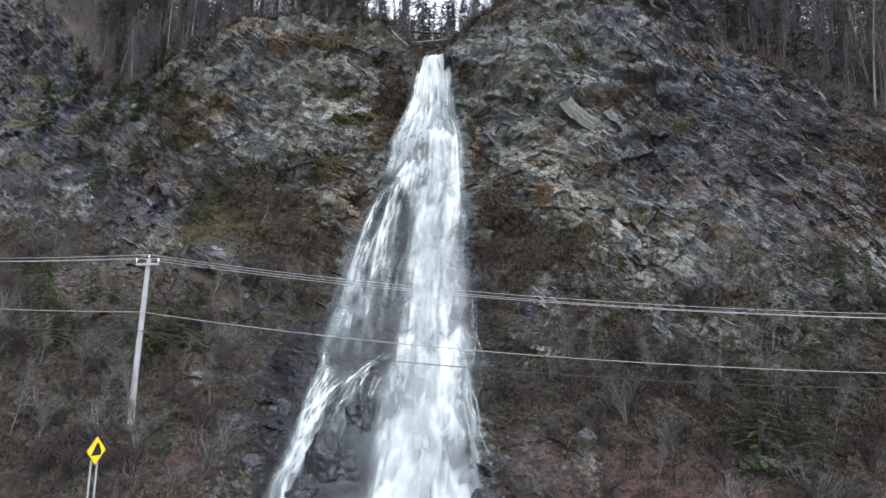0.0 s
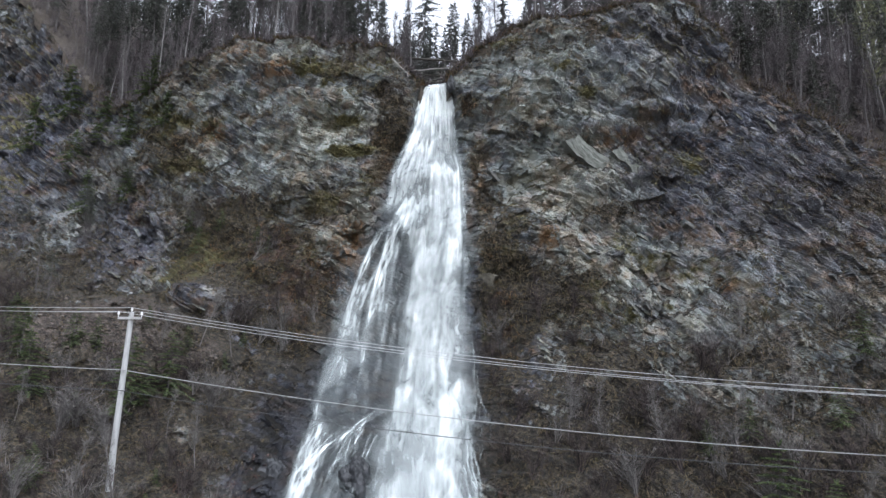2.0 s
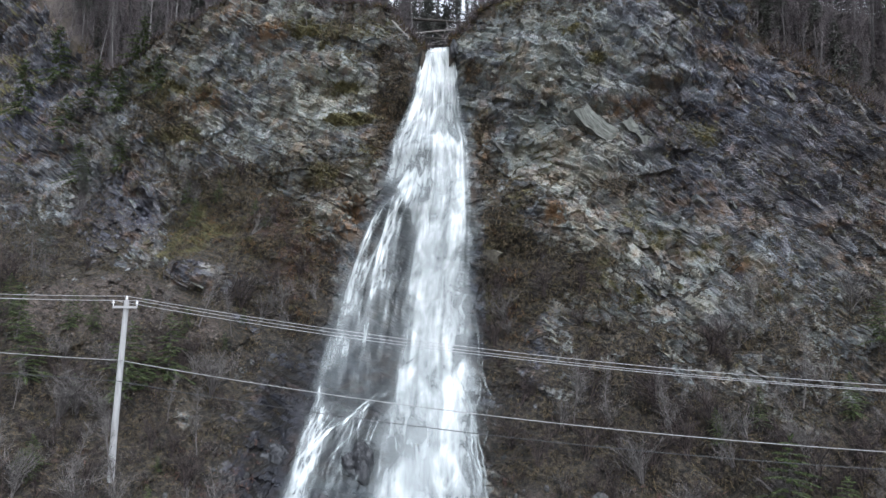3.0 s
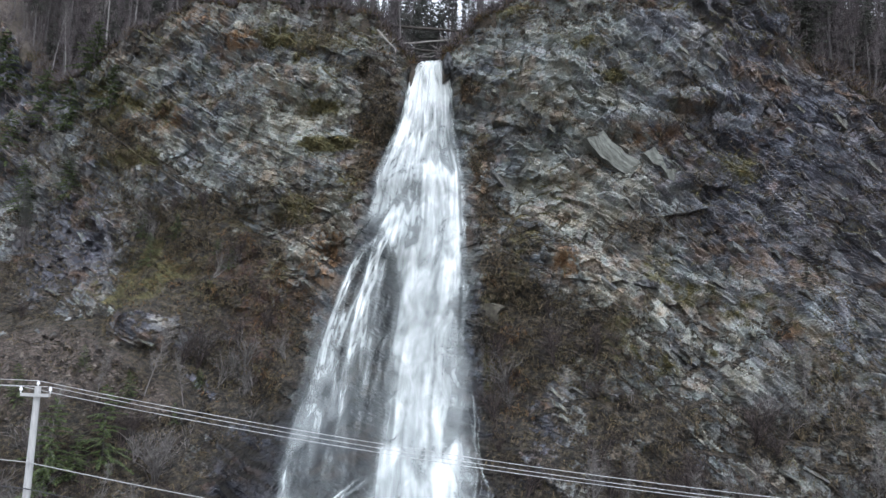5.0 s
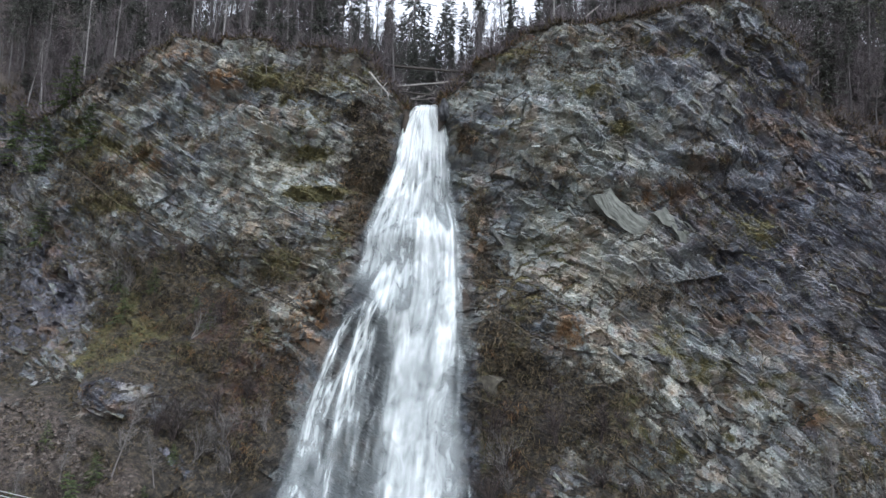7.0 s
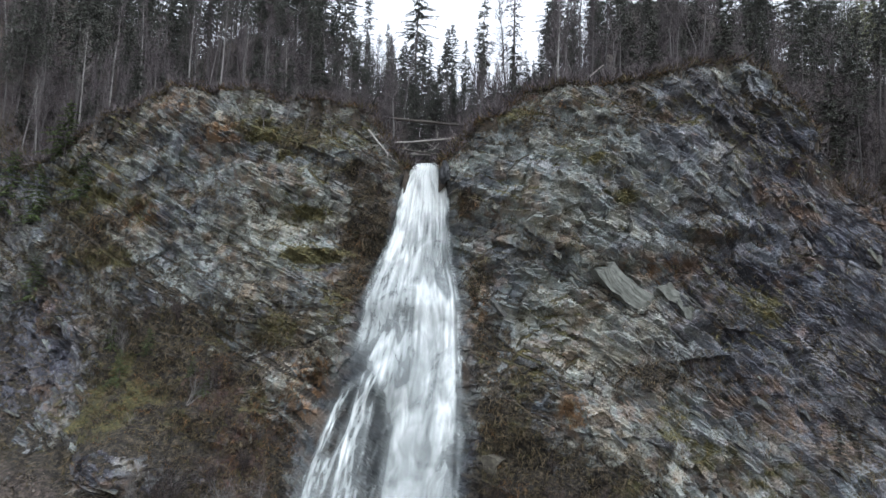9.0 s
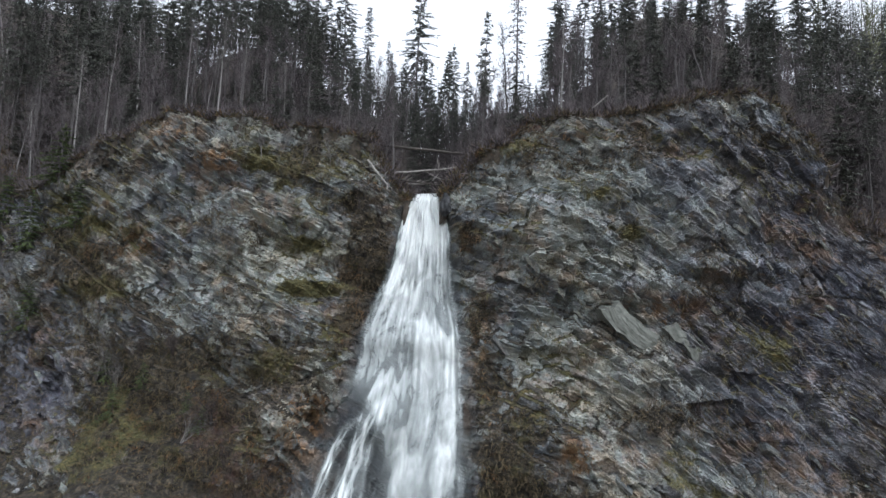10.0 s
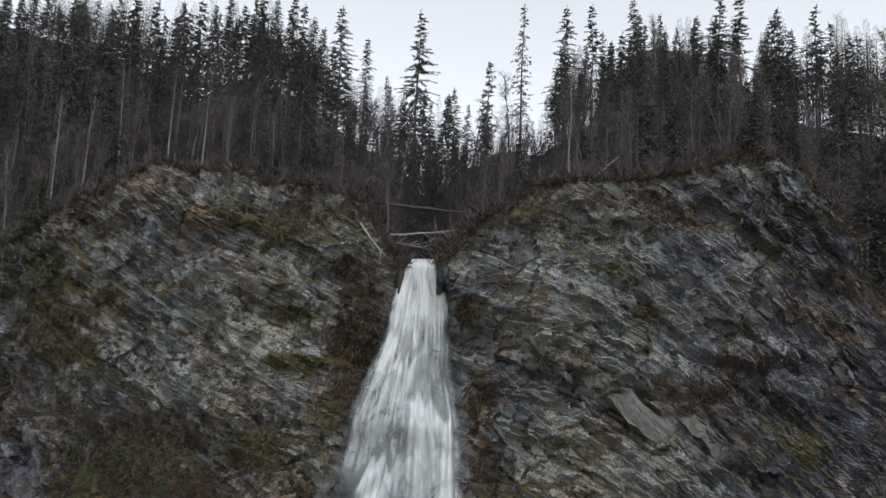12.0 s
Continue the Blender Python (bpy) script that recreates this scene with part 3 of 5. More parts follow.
# the ground behind the rim rises less along the stream's valley, which widens away from the lip
UPLAND = [(-0.3, 1.0), (-0.2, 0.68), (-0.14, 0.5), (-0.06, 0.36), (0.02, 0.3), (0.14, 0.28), (0.19, 0.4), (0.28, 0.72)]


def hill(x, back):
    """Height and distance of the wooded hill at so many metres behind the rim."""
    x, back = np.atleast_1d(np.asarray(x, float)), np.atleast_1d(np.asarray(back, float))
    r = rim_z(x)
    s = curve(SLOPE, x)
    rise = s * (34 * np.tanh(back / 34) - 3.2 * step(0, 9, back) * (np.abs(x) < 21)) + 1.3 * (fbm(x / 6, back / 6, 61) - 0.5) * step(0, 6, back)
    rise = rise + 12 * np.tanh(np.maximum(back - 3 - 5 * step(2, 7, np.abs(x)), 0) / 30) * curve(UPLAND, x / (36 + back)) * (np.abs(x) < 24)
    rise = rise + 0.3 * step(0, 2.0, back) * (1 - in_fall(x, x * 0 + 29.0))
    return face_y(x, r) + back, r + rise


# ---- the cliff ----
xs = np.concatenate([np.arange(-62, -45, 0.4), np.arange(-45, -29, 0.15), np.arange(-29, 25, 0.075), np.arange(25, 30, 0.12), np.arange(30, 62.1, 0.4)])
qs = np.linspace(0, 1, 460)
X = np.repeat(xs[None, :], len(qs), 0)
top = rim_z(xs)
Z = (GROUND - 0.4) + qs[:, None] * (top - GROUND + 0.4)[None, :]
Y = face_y(X.ravel(), Z.ravel()).reshape(X.shape)
cliff_mesh = mesh_from("cliff", np.stack([X, Y, Z], -1).reshape(-1, 3), grid_faces(*X.shape), ROCK)
fx, fz = X.ravel(), Z.ravel()
lie = np.gradient(Y, axis=0) / np.gradient(Z, axis=0)
ledge = np.clip((lie.ravel() - 0.55) * 0.5, 0, 0.5) * (1 - in_fall(fx, fz))
dry = 0.6 + 0.4 * step(0.35, 0.6, fbm(fx / 2.5, fz / 2.5, 83))
attribute(cliff_mesh, "soil", soil_at(fx, fz) + ledge * dry)
attribute(cliff_mesh, "moss", moss_at(fx, fz) + 0.75 * ledge * step(0.42, 0.6, fbm(fx / 4, fz / 4, 84)) * (0.15 + 0.85 * step(14, 19, fz)))
bu, bv = bedding(fx, fz)
chips = 0.4 * facets(bu, bv, 1.1, 0.62, 122)[1] + 0.3 * facets(bu, bv, 0.5, 0.3, 123)[1] + 0.3 * facets(bu, bv, 3.0, 1.9, 121)[1]
attribute(cliff_mesh, "tone", chips - 0.42 * spots(DARK_SLATE_AND_RECESS, fx, fz) + 0.34 * spots(PALE_SLATE, fx, fz))
beds = cliff_mesh.attributes.new("beds", "FLOAT_VECTOR", "POINT")
beds.data.foreach_set("vector", np.stack([bu, Y.ravel(), bv], -1).astype(np.float32).ravel())
attribute(cliff_mesh, "violet", np.clip(spots(DARK_SLATE_AND_RECESS, fx, fz) * 1.3, 0, 1))
attribute(cliff_mesh, "clay", spots(CLAY, fx, fz) * bare_at(fx, fz))
attribute(cliff_mesh, "gravel", spots(GRAVEL, fx, fz) * bare_at(fx, fz))
attribute(cliff_mesh, "rust", np.maximum(spots(RUST, fx, fz), 0.42 * step(0.53, 0.67, fbm(fx / 1.7, fz / 1.2, 85))))
attribute(cliff_mesh, "wet", np.clip(in_fall(fx, fz) * 1.0 + 0.5 * np.exp(-((fx + 4.7) / 3) ** 2 - ((fz - 0.4) / 3) ** 2) + 1.0 * np.exp(-((fx + 8.8) / 2.4) ** 2 - ((fz - 4.5) / 5.5) ** 2) + 0.5 * np.exp(-((fx - 3.0) / 1.6) ** 2 - ((fz - 8) / 8) ** 2), 0, 1))
cliff = tagged(new("cliff", cliff_mesh), "steep grey slate cliff of tilted layers with brown scrub and moss", "cliff", kind="structure")

# wooded hill behind the rim
backs = np.concatenate([[0.31], np.linspace(0, 3, 13), np.linspace(3.5, 60, 70)])
hx = np.arange(-62, 62.1, 0.25)
HX, HB = np.meshgrid(hx, backs)
hy, hz = hill(HX.ravel(), HB.ravel())
hz = hz - 1.6 * (np.arange(HB.size) < HB.shape[1])
hill_mesh = mesh_from("hillside", np.stack([HX.ravel(), hy, hz], -1), grid_faces(*HX.shape), FLOOR, True)
tagged(new("hillside", hill_mesh), "brown forest floor on the hill above the cliff", "hillside", kind="structure")

# flat ground that the road side stands on
gx = np.concatenate([[-3000, -900, -300, -120], np.arange(-62, 62.1, 1.0), [120, 300, 900, 3000]])
gy = np.concatenate([[-3000, -900, -300, -120, -60], np.arange(-20, 46.1, 1.0), [90, 300, 900, 3000]])
GX, GY = np.meshgrid(gx, gy)
GZ = GROUND + 0.22 * (fbm(GX / 3, GY / 3, 91) - 0.5) * (np.abs(GX) < 60) * (GY > 27)
ground = tagged(new("ground", mesh_from("ground", np.stack([GX, GY, GZ], -1).reshape(-1, 3), grid_faces(*GX.shape), VERGE, True)),
                "dead grass and gravel verge at the foot of the cliff", "ground", kind="structure")

# ---- the waterfall ----
fall = thing("waterfall", "white silky waterfall fanning out over dark wet rock", "waterfall", at=(-1, 42, GROUND))


def curtain(name, z_top, z_low, s_low, s_high, offset, mat, amount, seed, nz=240, ns=90, label=""):
    """A sheet of water between shares s (-1..1) of the fall's width; amount(s, z) is how dense it is."""
    zz = np.linspace(z_top, z_low, nz)
    ss = np.linspace(s_low, s_high, ns)
    S, ZZ = np.meshgrid(ss, zz)
    a, c = curve(FALL_LEFT, ZZ), curve(FALL_RIGHT, ZZ)
    XX = (a + c) / 2 + S * (c - a) / 2 + 0.18 * (fbm(S * 4, ZZ / 3, seed) - 0.5)
    YY = bed_y(XX, ZZ) - offset - 0.5 * (fbm(S * 5, ZZ / 2.5, seed + 1) - 0.5) - 0.22 * (vnoise(S * 16, ZZ / 4, seed + 2) - 0.5)
    YY = YY + step(0.9, 1.2, np.abs(S)) * (offset + 0.1) + 0.5 * step(29.0, 29.5, ZZ)
    v = np.stack([XX, YY, ZZ], -1).reshape(-1, 3) - np.array(fall.location)
    f = grid_faces(nz, ns)
    me = mesh_from(name, v, f, mat, True)
    uv = np.stack([(S * (c - a) / 2).ravel() * 0.95 + seed, ZZ.ravel() + seed * 3], -1)
    layer = me.uv_layers.new(name="flow_uv")
    layer.data.foreach_set("uv", uv[f.ravel()].astype(np.float32).ravel())
    attribute(me, "flow", amount(S, ZZ))
    return hang(name, me, fall, label)


def foot_rock(x, z):
    """The dark rock at the foot that the water runs round."""
    return np.exp(-(((x + 4.75) / 1.35) ** 2 + ((z - 0.6) / 2.7) ** 2) ** 1.5)


def streaks(a, z, fa, fz, seed, low=0.36, high=0.64):
    return step(low, high, fbm(a * fa + 0.35 * fbm(a * 2, z * 0.4, seed + 5, 2), z * fz, seed, 4))


def metres(s, z):
    a, c = curve(FALL_LEFT, z), curve(FALL_RIGHT, z)
    return (a + c) / 2 + s * (c - a) / 2


# ledges that break the fall: height, from and to share of the width, tilt, strength
LEDGES = [(25.2, -0.9, 0.3, 0.8, 0.22), (21.5, 0.1, 1.0, 0.6, 0.26), (20.2, -1.0, 0.1, 2.2, 0.24), (17.0, -0.1, 0.8, -1.2, 0.28), (12.8, 0.05, 0.9, 1.0, 0.14), (6.4, -0.1, 1.0, 0.6, 0.22), (2.9, 0.0, 1.0, -0.8, 0.16), (0.4, -0.2, 1.0, 0.3, 0.2)]


def bursts(s, z):
    """Where the water strikes a ledge it bursts white in a ragged line, and thins out above it."""
    total = 0
    for level, low, high, tilt, amount in LEDGES:
        edge = level + tilt * s + 1.8 * (vnoise(s * 3.1 + level, z * 0, 3) - 0.5) + 1.0 * (vnoise(s * 9 + level, z * 0, 4) - 0.5)
        inside = step(low - 0.15, low + 0.15, s) * (1 - step(high - 0.15, high + 0.15, s))
        burst = (1 - step(edge - 0.25, edge + 0.35, z)) * np.exp(-np.maximum(edge - z, 0) / 1.5)
        gap = step(edge - 0.2, edge + 0.5, z) * np.exp(-np.maximum(z - edge, 0) / 1.3)
        total = total + inside * amount * (burst - 0.75 * gap)
    return total


COLUMN_LEFT = [(-1.4, -2.7), (0.5, -3.2), (3.6, -3.4), (5.8, -2.5), (8.5, -2.2), (14.8, -2.1), (16.8, -2.3), (18.4, -3.4), (20, -4.4), (23, -4.2), (30, -3)]


def main_amount(s, z):
    x = metres(s, z)
    rag = 0.22 * (fbm(s * 5, z / 1.6, 7) - 0.5) + 0.12 * (fbm(s * 3, z * 2.2, 9) - 0.5)
    edge = 1 - step(0.82, 1.08, np.abs(s) + rag)
    inner = step(-0.7, 0.7, x - curve(COLUMN_LEFT, z) + 1.1 * (fbm(x * 1.5, z / 3.0, 8) - 0.5))
    body = 0.85 - (0.24 * (1 - streaks(s * 2.4, z, 1.5, 0.24, 11)) + 0.12 * (1 - streaks(s * 2.4, z, 4.2, 0.4, 12))) * (1 - 0.6 * step(25, 28, z))
    lip = 0.4 * np.exp(-(((x + 0.95) / 0.22) ** 2 + ((z - 28.2) / 0.6) ** 2)) + 0.3 * np.exp(-(((x + 0.2) / 0.15) ** 2 + ((z - 28.0) / 0.4) ** 2))
    body = body + bursts(s, z) + 0.3 * step(22, 28.4, z) - lip
    # a thin skin of white spray along the sides
    return np.clip(body, 0.12, 1.1) * edge * inner * (1 - 0.55 * foot_rock(x, z))


def column_amount(s, z):
    x = metres(s, z)
    core = np.exp(-((s - 0.42) / 0.26) ** 2) * step(28, 23, z)
    return np.clip(0.5 * core * (0.5 + 0.5 * streaks(s * 2, z, 2.6, 0.2, 21)), 0, 1) * (1 - foot_rock(x, z))


# fans of thin courses: number, start x from..to, start height at both, throw to the side at both, length, half width, strength, wander
FANS = [(13, -5.0, -1.7, 17.0, 18.4, 2.3, 1.5, 12.5, 0.075, 0.46, 0.6),
        (6, -5.4, -2.6, 16.0, 16.9, 1.8, 1.2, 8.0, 0.05, 0.46, 0.6),
        (9, -6.0, -2.2, 13.2, 14.9, 1.5, 0.9, 8.5, 0.1, 0.28, 0.7),
        (6, -4.6, -2.2, 11.8, 12.9, 1.3, 0.6, 6.5, 0.06, 0.28, 0.6),
        (11, -5.6, -2.5, 4.6, 6.2, 2.0, 2.2, 7.0, 0.06, 0.5, 1.7),
        (8, -4.2, -2.2, 5.2, 4.2, 1.8, -0.2, 6.0, 0.05, 0.45, 1.5),
        (9, -7.0, -5.8, 6.4, 4.2, 0.5, 0.7, 7.5, 0.085, 0.33, 1.2)]


def fans(x, z):
    """Water gathered in courses that arch out from the ledges and then drop."""
    total = np.zeros(x.shape)
    for k, (number, xa, xb, za, zb, ta, tb, length, width, amount, wander) in enumerate(FANS):
        for i in range(number):
            q = (i + 0.9 * rnd(i, k, 1)) / number
            x0, z0, side = xa + (xb - xa) * q, za + (zb - za) * q + 0.5 * (rnd(i, k, 2) - 0.5), (ta + (tb - ta) * q) * (0.6 + 0.7 * rnd(i, k, 6))
            d = z0 - z
            run = length * (0.55 + 0.6 * rnd(i, k, 3))
            dc = np.clip(d, 0, run)
            at = x0 - side * (1.15 * (1 - np.exp(-dc / (0.28 * length))) + 0.05 * dc / length) + wander * (fbm(z / (2.6 if k < 4 else 1.9), z * 0 + i, 400 + 20 * k, 3) - 0.5) * np.minimum(1, dc)
            w = width * (0.6 + 0.9 * rnd(i, k, 4)) * (0.6 + 1.5 * dc / length) * (0.6 + 0.8 * vnoise(z * 1.1, z * 0 + i, 420 + k))
            live = step(-0.15, 0.2, d) * (1 - step(0.6 * run, run, d)) * (0.55 + 0.75 * vnoise(z * 0.8, z * 0 + i, 440 + k)) * (1 - 0.85 * dc / length)
            far = np.abs(x - at) / w
            total = total + amount * live * (np.exp(-far ** 2) + 0.3 * np.exp(-(far / 3.5) ** 2)) * (1 - 0.6 * np.minimum(total, 1))
    return total


def veil_amount(s, z):
    x = metres(s, z)
    left = curve(FALL_LEFT, z)
    edge = step(-0.5, 0.5, x - left + 0.7 * (fbm(s * 3, z / 1.5, 57) - 0.5))
    inside = edge * (1 - step(-0.4, 0.8, x - curve(COLUMN_LEFT, z)))
    silk = 0.24 * step(17.6, 14.5, z) * (0.25 + 0.75 * streaks(s * 5, z, 1.2, 0.1, 61)) * (0.12 + 0.88 * step(2.5, 7.0, z))
    spray = 0.26 * np.exp(-((x - left - 0.9) / 0.7) ** 2) * step(13, 8, z) * (0.5 + 0.5 * streaks(s * 5, z, 1.6, 0.14, 63))
    foam = 0.4 * np.exp(-((x + 7.4) / 0.6) ** 2 - ((z - 0.9) / 1.1) ** 2)
    rock = foot_rock(x, z)
    return np.clip((silk + spray) * (1 - 0.85 * rock) * inside + foam * edge * (0.3 + 0.7 * streaks(x, z, 2.2, 1.5, 65)) + edge * fans(x, z) * (0.8 - 0.38 * step(14.5, 9.5, z) * step(5.5, 7.5, z)) * (1 - 0.5 * rock) * (1 - step(0.5, 1.6, x - curve(COLUMN_LEFT, z))), 0, 1)


curtain("main_curtain", 29.55, -1.35, -1.12, 1.12, 0.5, WATER, main_amount, 3, nz=400, ns=170)
curtain("inner_column", 28.6, -1.3, -0.2, 1.0, 0.85, WATER, column_amount, 17, nz=200, ns=60)
curtain("side_veil", 18.9, -1.3, -1.2, 0.3, 0.7, SPRAY, veil_amount, 29, nz=460, ns=260, label="thin fanned strands of water")


def strand(z0, z1, s0, s1, width, seed, offset=0.9, strength=0.95, wander=0.16):
    """A single rope of water that wanders down the rock, soft at its sides."""
    n, k = 60, 7
    t = np.linspace(0, 1, n)
    z = z0 + (z1 - z0) * t
    s = s0 + (s1 - s0) * t ** 0.6 + wander * (fbm(t * 4.5, t * 0 + seed, seed, 4) - 0.5)
    x = metres(s, z)
    across = np.linspace(-1, 1, k)
    w = width * (0.5 + 0.9 * t) * (0.7 + 0.6 * vnoise(t * 6, t * 0, seed))
    XX = x[:, None] + across[None, :] * w[:, None]
    ZZ = np.repeat(z[:, None], k, 1)
    YY = bed_y(XX, ZZ) - offset + 0.12 * across[None, :] ** 2 - 0.3 * (vnoise(ZZ / 1.3, XX * 0, seed) - 0.5)
    f = grid_faces(n, k)
    me = mesh_from("strand", np.stack([XX, YY, ZZ], -1).reshape(-1, 3) - np.array(fall.location), f, SPRAY, True)
    uv = np.stack([(XX * 0.6 + seed).ravel(), (ZZ + seed).ravel()], -1)
    layer = me.uv_layers.new(name="flow_uv")
    layer.data.foreach_set("uv", uv[f.ravel()].astype(np.float32).ravel())
    soft = (1 - np.abs(across[None, :]) ** 1.6) * (0.55 + 0.45 * np.sin(np.pi * np.clip(t * 1.1, 0, 1))[:, None])
    attribute(me, "flow", strength * soft)
    return hang("strand", me, fall)


for i in range(6):
    strand(6.6 - 1.2 * rnd(i, 31), 1.5 - 2 * rnd(i, 32), 0.8 + 0.1 * rnd(i, 33), 1.0 + 0.3 * rnd(i, 34), 0.09 + 0.1 * rnd(i, 35), 360 + i, strength=0.5, wander=0.12)
for i in range(5):
    strand(14 - 4 * rnd(i, 15), 5.5 - 3 * rnd(i, 16), 0.95, 1.0 + 0.25 * rnd(i, 17), 0.04, 400 + i, strength=0.4, wander=0.22)

def boulder(name, label, size, at, mat, seed, cuts=4, chipped=0.12):
    bm = bmesh.new()
    bmesh.ops.create_icosphere(bm, subdivisions=cuts, radius=1.0)
    for v in bm.verts:
        d = noise.noise(v.co * 1.3 + Vector((seed, 0, 0))) * 0.35 + noise.noise(v.co * 3.1 + Vector((0, seed, 0))) * 0.16 + noise.cell(v.co * 2.2) * chipped + noise.noise(v.co * 7.0 + Vector((seed, seed, 0))) * 0.08
        v.co = Vector((v.co.x * size[0], v.co.y * size[1], v.co.z * size[2])) * (1 + d)
    me = bpy.data.meshes.new(name)
    bm.to_mesh(me)
    bm.free()
    me.materials.append(mat)
    ob = new(name, me)
    ob.location = at
    return tagged(ob, label, "boulder")


def foot_stone(x, z, size, seed, out, label):
    boulder("boulder", label, size, (x, float(bed_y(np.array([x]), np.array([z]))[0]) + out, z), WET_ROCK, seed, 5, 0.0)


foot_stone(-4.9, 0.2, (1.25, 1.0, 1.7), 21, 0.1, "black wet rock that the fall's thin streams run over")
foot_stone(-4.1, 2.4, (0.8, 0.8, 1.2), 22, 0.1, "dark wet rock under thin streams of water")
foot_stone(-5.9, -0.7, (0.8, 0.8, 0.8), 23, 0.2, "black wet rock at the foot of the fall")
foot_stone(2.1, -0.7, (0.6, 0.6, 0.5), 24, -0.2, "black wet rock at the foot of the fall")
foot_stone(2.5, 0.5, (0.5, 0.6, 0.6), 25, -0.1, "dark wet rock beside the foot of the fall")
foot_stone(-9.0, 0.2, (0.7, 0.6, 0.7), 26, 0.0, "dark wet rock beside the foot of the fall")
foot_stone(-8.4, 2.4, (0.8, 0.7, 1.0), 27, 0.1, "dark wet rock beside the fall")
boulder("boulder", "grey boulder lying on the brown bank", (0.42, 0.4, 0.36), (7.2, float(face_y(7.2, 1.8)[0]) - 0.1, 1.9), SCREE, 13, 3)
boulder("boulder", "dark wet rock standing beside the lip of the fall", (0.3, 0.4, 0.62), (0.5, float(bed_y(np.array([0.5]), np.array([28.6]))[0]) - 0.35, 28.65), WET_ROCK, 5, 3)


# ---- trees ----
def spruce(height, seed, needles, bare=0.25, spread=0.16, lush=1.0, leaf=1.0, name="spruce_tree"):
    random.seed(seed)
    tree = thing(name, "tall dark spruce with a thin grey trunk on the hill", "tree", "spruces above the cliff")
    trunk, crown, dead = Soup(), Soup(), Soup()
    bend = [Vector((random.uniform(-0.12, 0.12), random.uniform(-0.12, 0.12), 0)) * (k / 6) ** 1.5 for k in range(7)]
    pts = [Vector((0, 0, height * k / 6 - (0.5 if k == 0 else 0))) + bend[k] * height * 0.1 for k in range(7)]
    trunk.tube(pts, [height * 0.0085 * (1 - 0.9 * k / 6) for k in range(7)], 6)
    z = height * 0.08
    while z < height * 0.985:
        q = z / height
        live = q > bare + random.uniform(-0.08, 0.08)
        reach = height * spread * (1 - q) ** 0.8 * random.uniform(0.45, 1.25) + 0.12
        if not live:
            reach *= 0.75
        for b in range(random.choice((3, 4, 5)) if live else random.choice((2, 3, 4))):
            a = random.uniform(0, 2 * math.pi)
            out = Vector((math.cos(a), math.sin(a), 0))
            r = reach * random.uniform(0.6, 1.15)
            lift = 0.35 * (q - 0.45)
            root = Vector((0, 0, z)) + bend[min(6, int(q * 6))] * height * 0.1
            tip = root + out * r + Vector((0, 0, r * (lift - 0.18)))
            mid = root + out * r * 0.5 + Vector((0, 0, r * 0.5 * lift - 0.04 * r))
            trunk.tube([root, mid, tip], [0.012 + 0.004 * r, 0.01, 0.004], 3)
            if not live:
                for k in range(int(8 + 14 * r)):
                    p = root.lerp(tip, 0.2 + 0.8 * random.random())
                    d = out * random.uniform(-0.1, 0.8) + Vector((random.uniform(-0.8, 0.8), random.uniform(-0.8, 0.8), random.uniform(-0.8, 0.3)))
                    dead.slip(p, p + d * random.uniform(0.2, 0.5), 0.022)
            if live:
                n = int((6 + 9 * r) * lush)
                for k in range(n):
                    f = 0.12 + 0.9 * (k + random.random()) / n
                    p = root.lerp(mid, f * 2) if f < 0.5 else mid.lerp(tip, f * 2 - 1)
                    side = Vector((-out.y, out.x, 0)) * random.choice((-1, 1))
                    d = (out * random.uniform(0.2, 0.8) + side * random.uniform(0.3, 1.0) + Vector((0, 0, random.uniform(-0.75, 0.12)))).normalized()
                    crown.slip(p, p + d * random.uniform(0.22, 0.42) * (0.55 + 0.5 * (1 - f)) * (0.6 + 0.4 * (1 - q)) * 1.5 * leaf, random.uniform(0.07, 0.13) * leaf ** 0.7)
        z += random.uniform(0.16, 0.30) * (1.25 if live else 1.5) * leaf ** 0.4
    for k in range(8):
        a = random.uniform(0, 6.28)
        p = Vector((0, 0, height * (0.95 + 0.05 * k / 8))) + bend[6] * height * 0.1
        crown.slip(p, p + Vector((math.cos(a) * 0.12, math.sin(a) * 0.12, 0.2)), 0.05)
    hang("trunk", trunk.mesh("trunk", BARK), tree)
    hang("crown", crown.mesh("crown", needles), tree)
    if dead.v:
        hang("deadwood", dead.mesh("deadwood", HAZE_TWIG), tree, "bare dead lower branches")["kind"] = "stuff"
    return tree


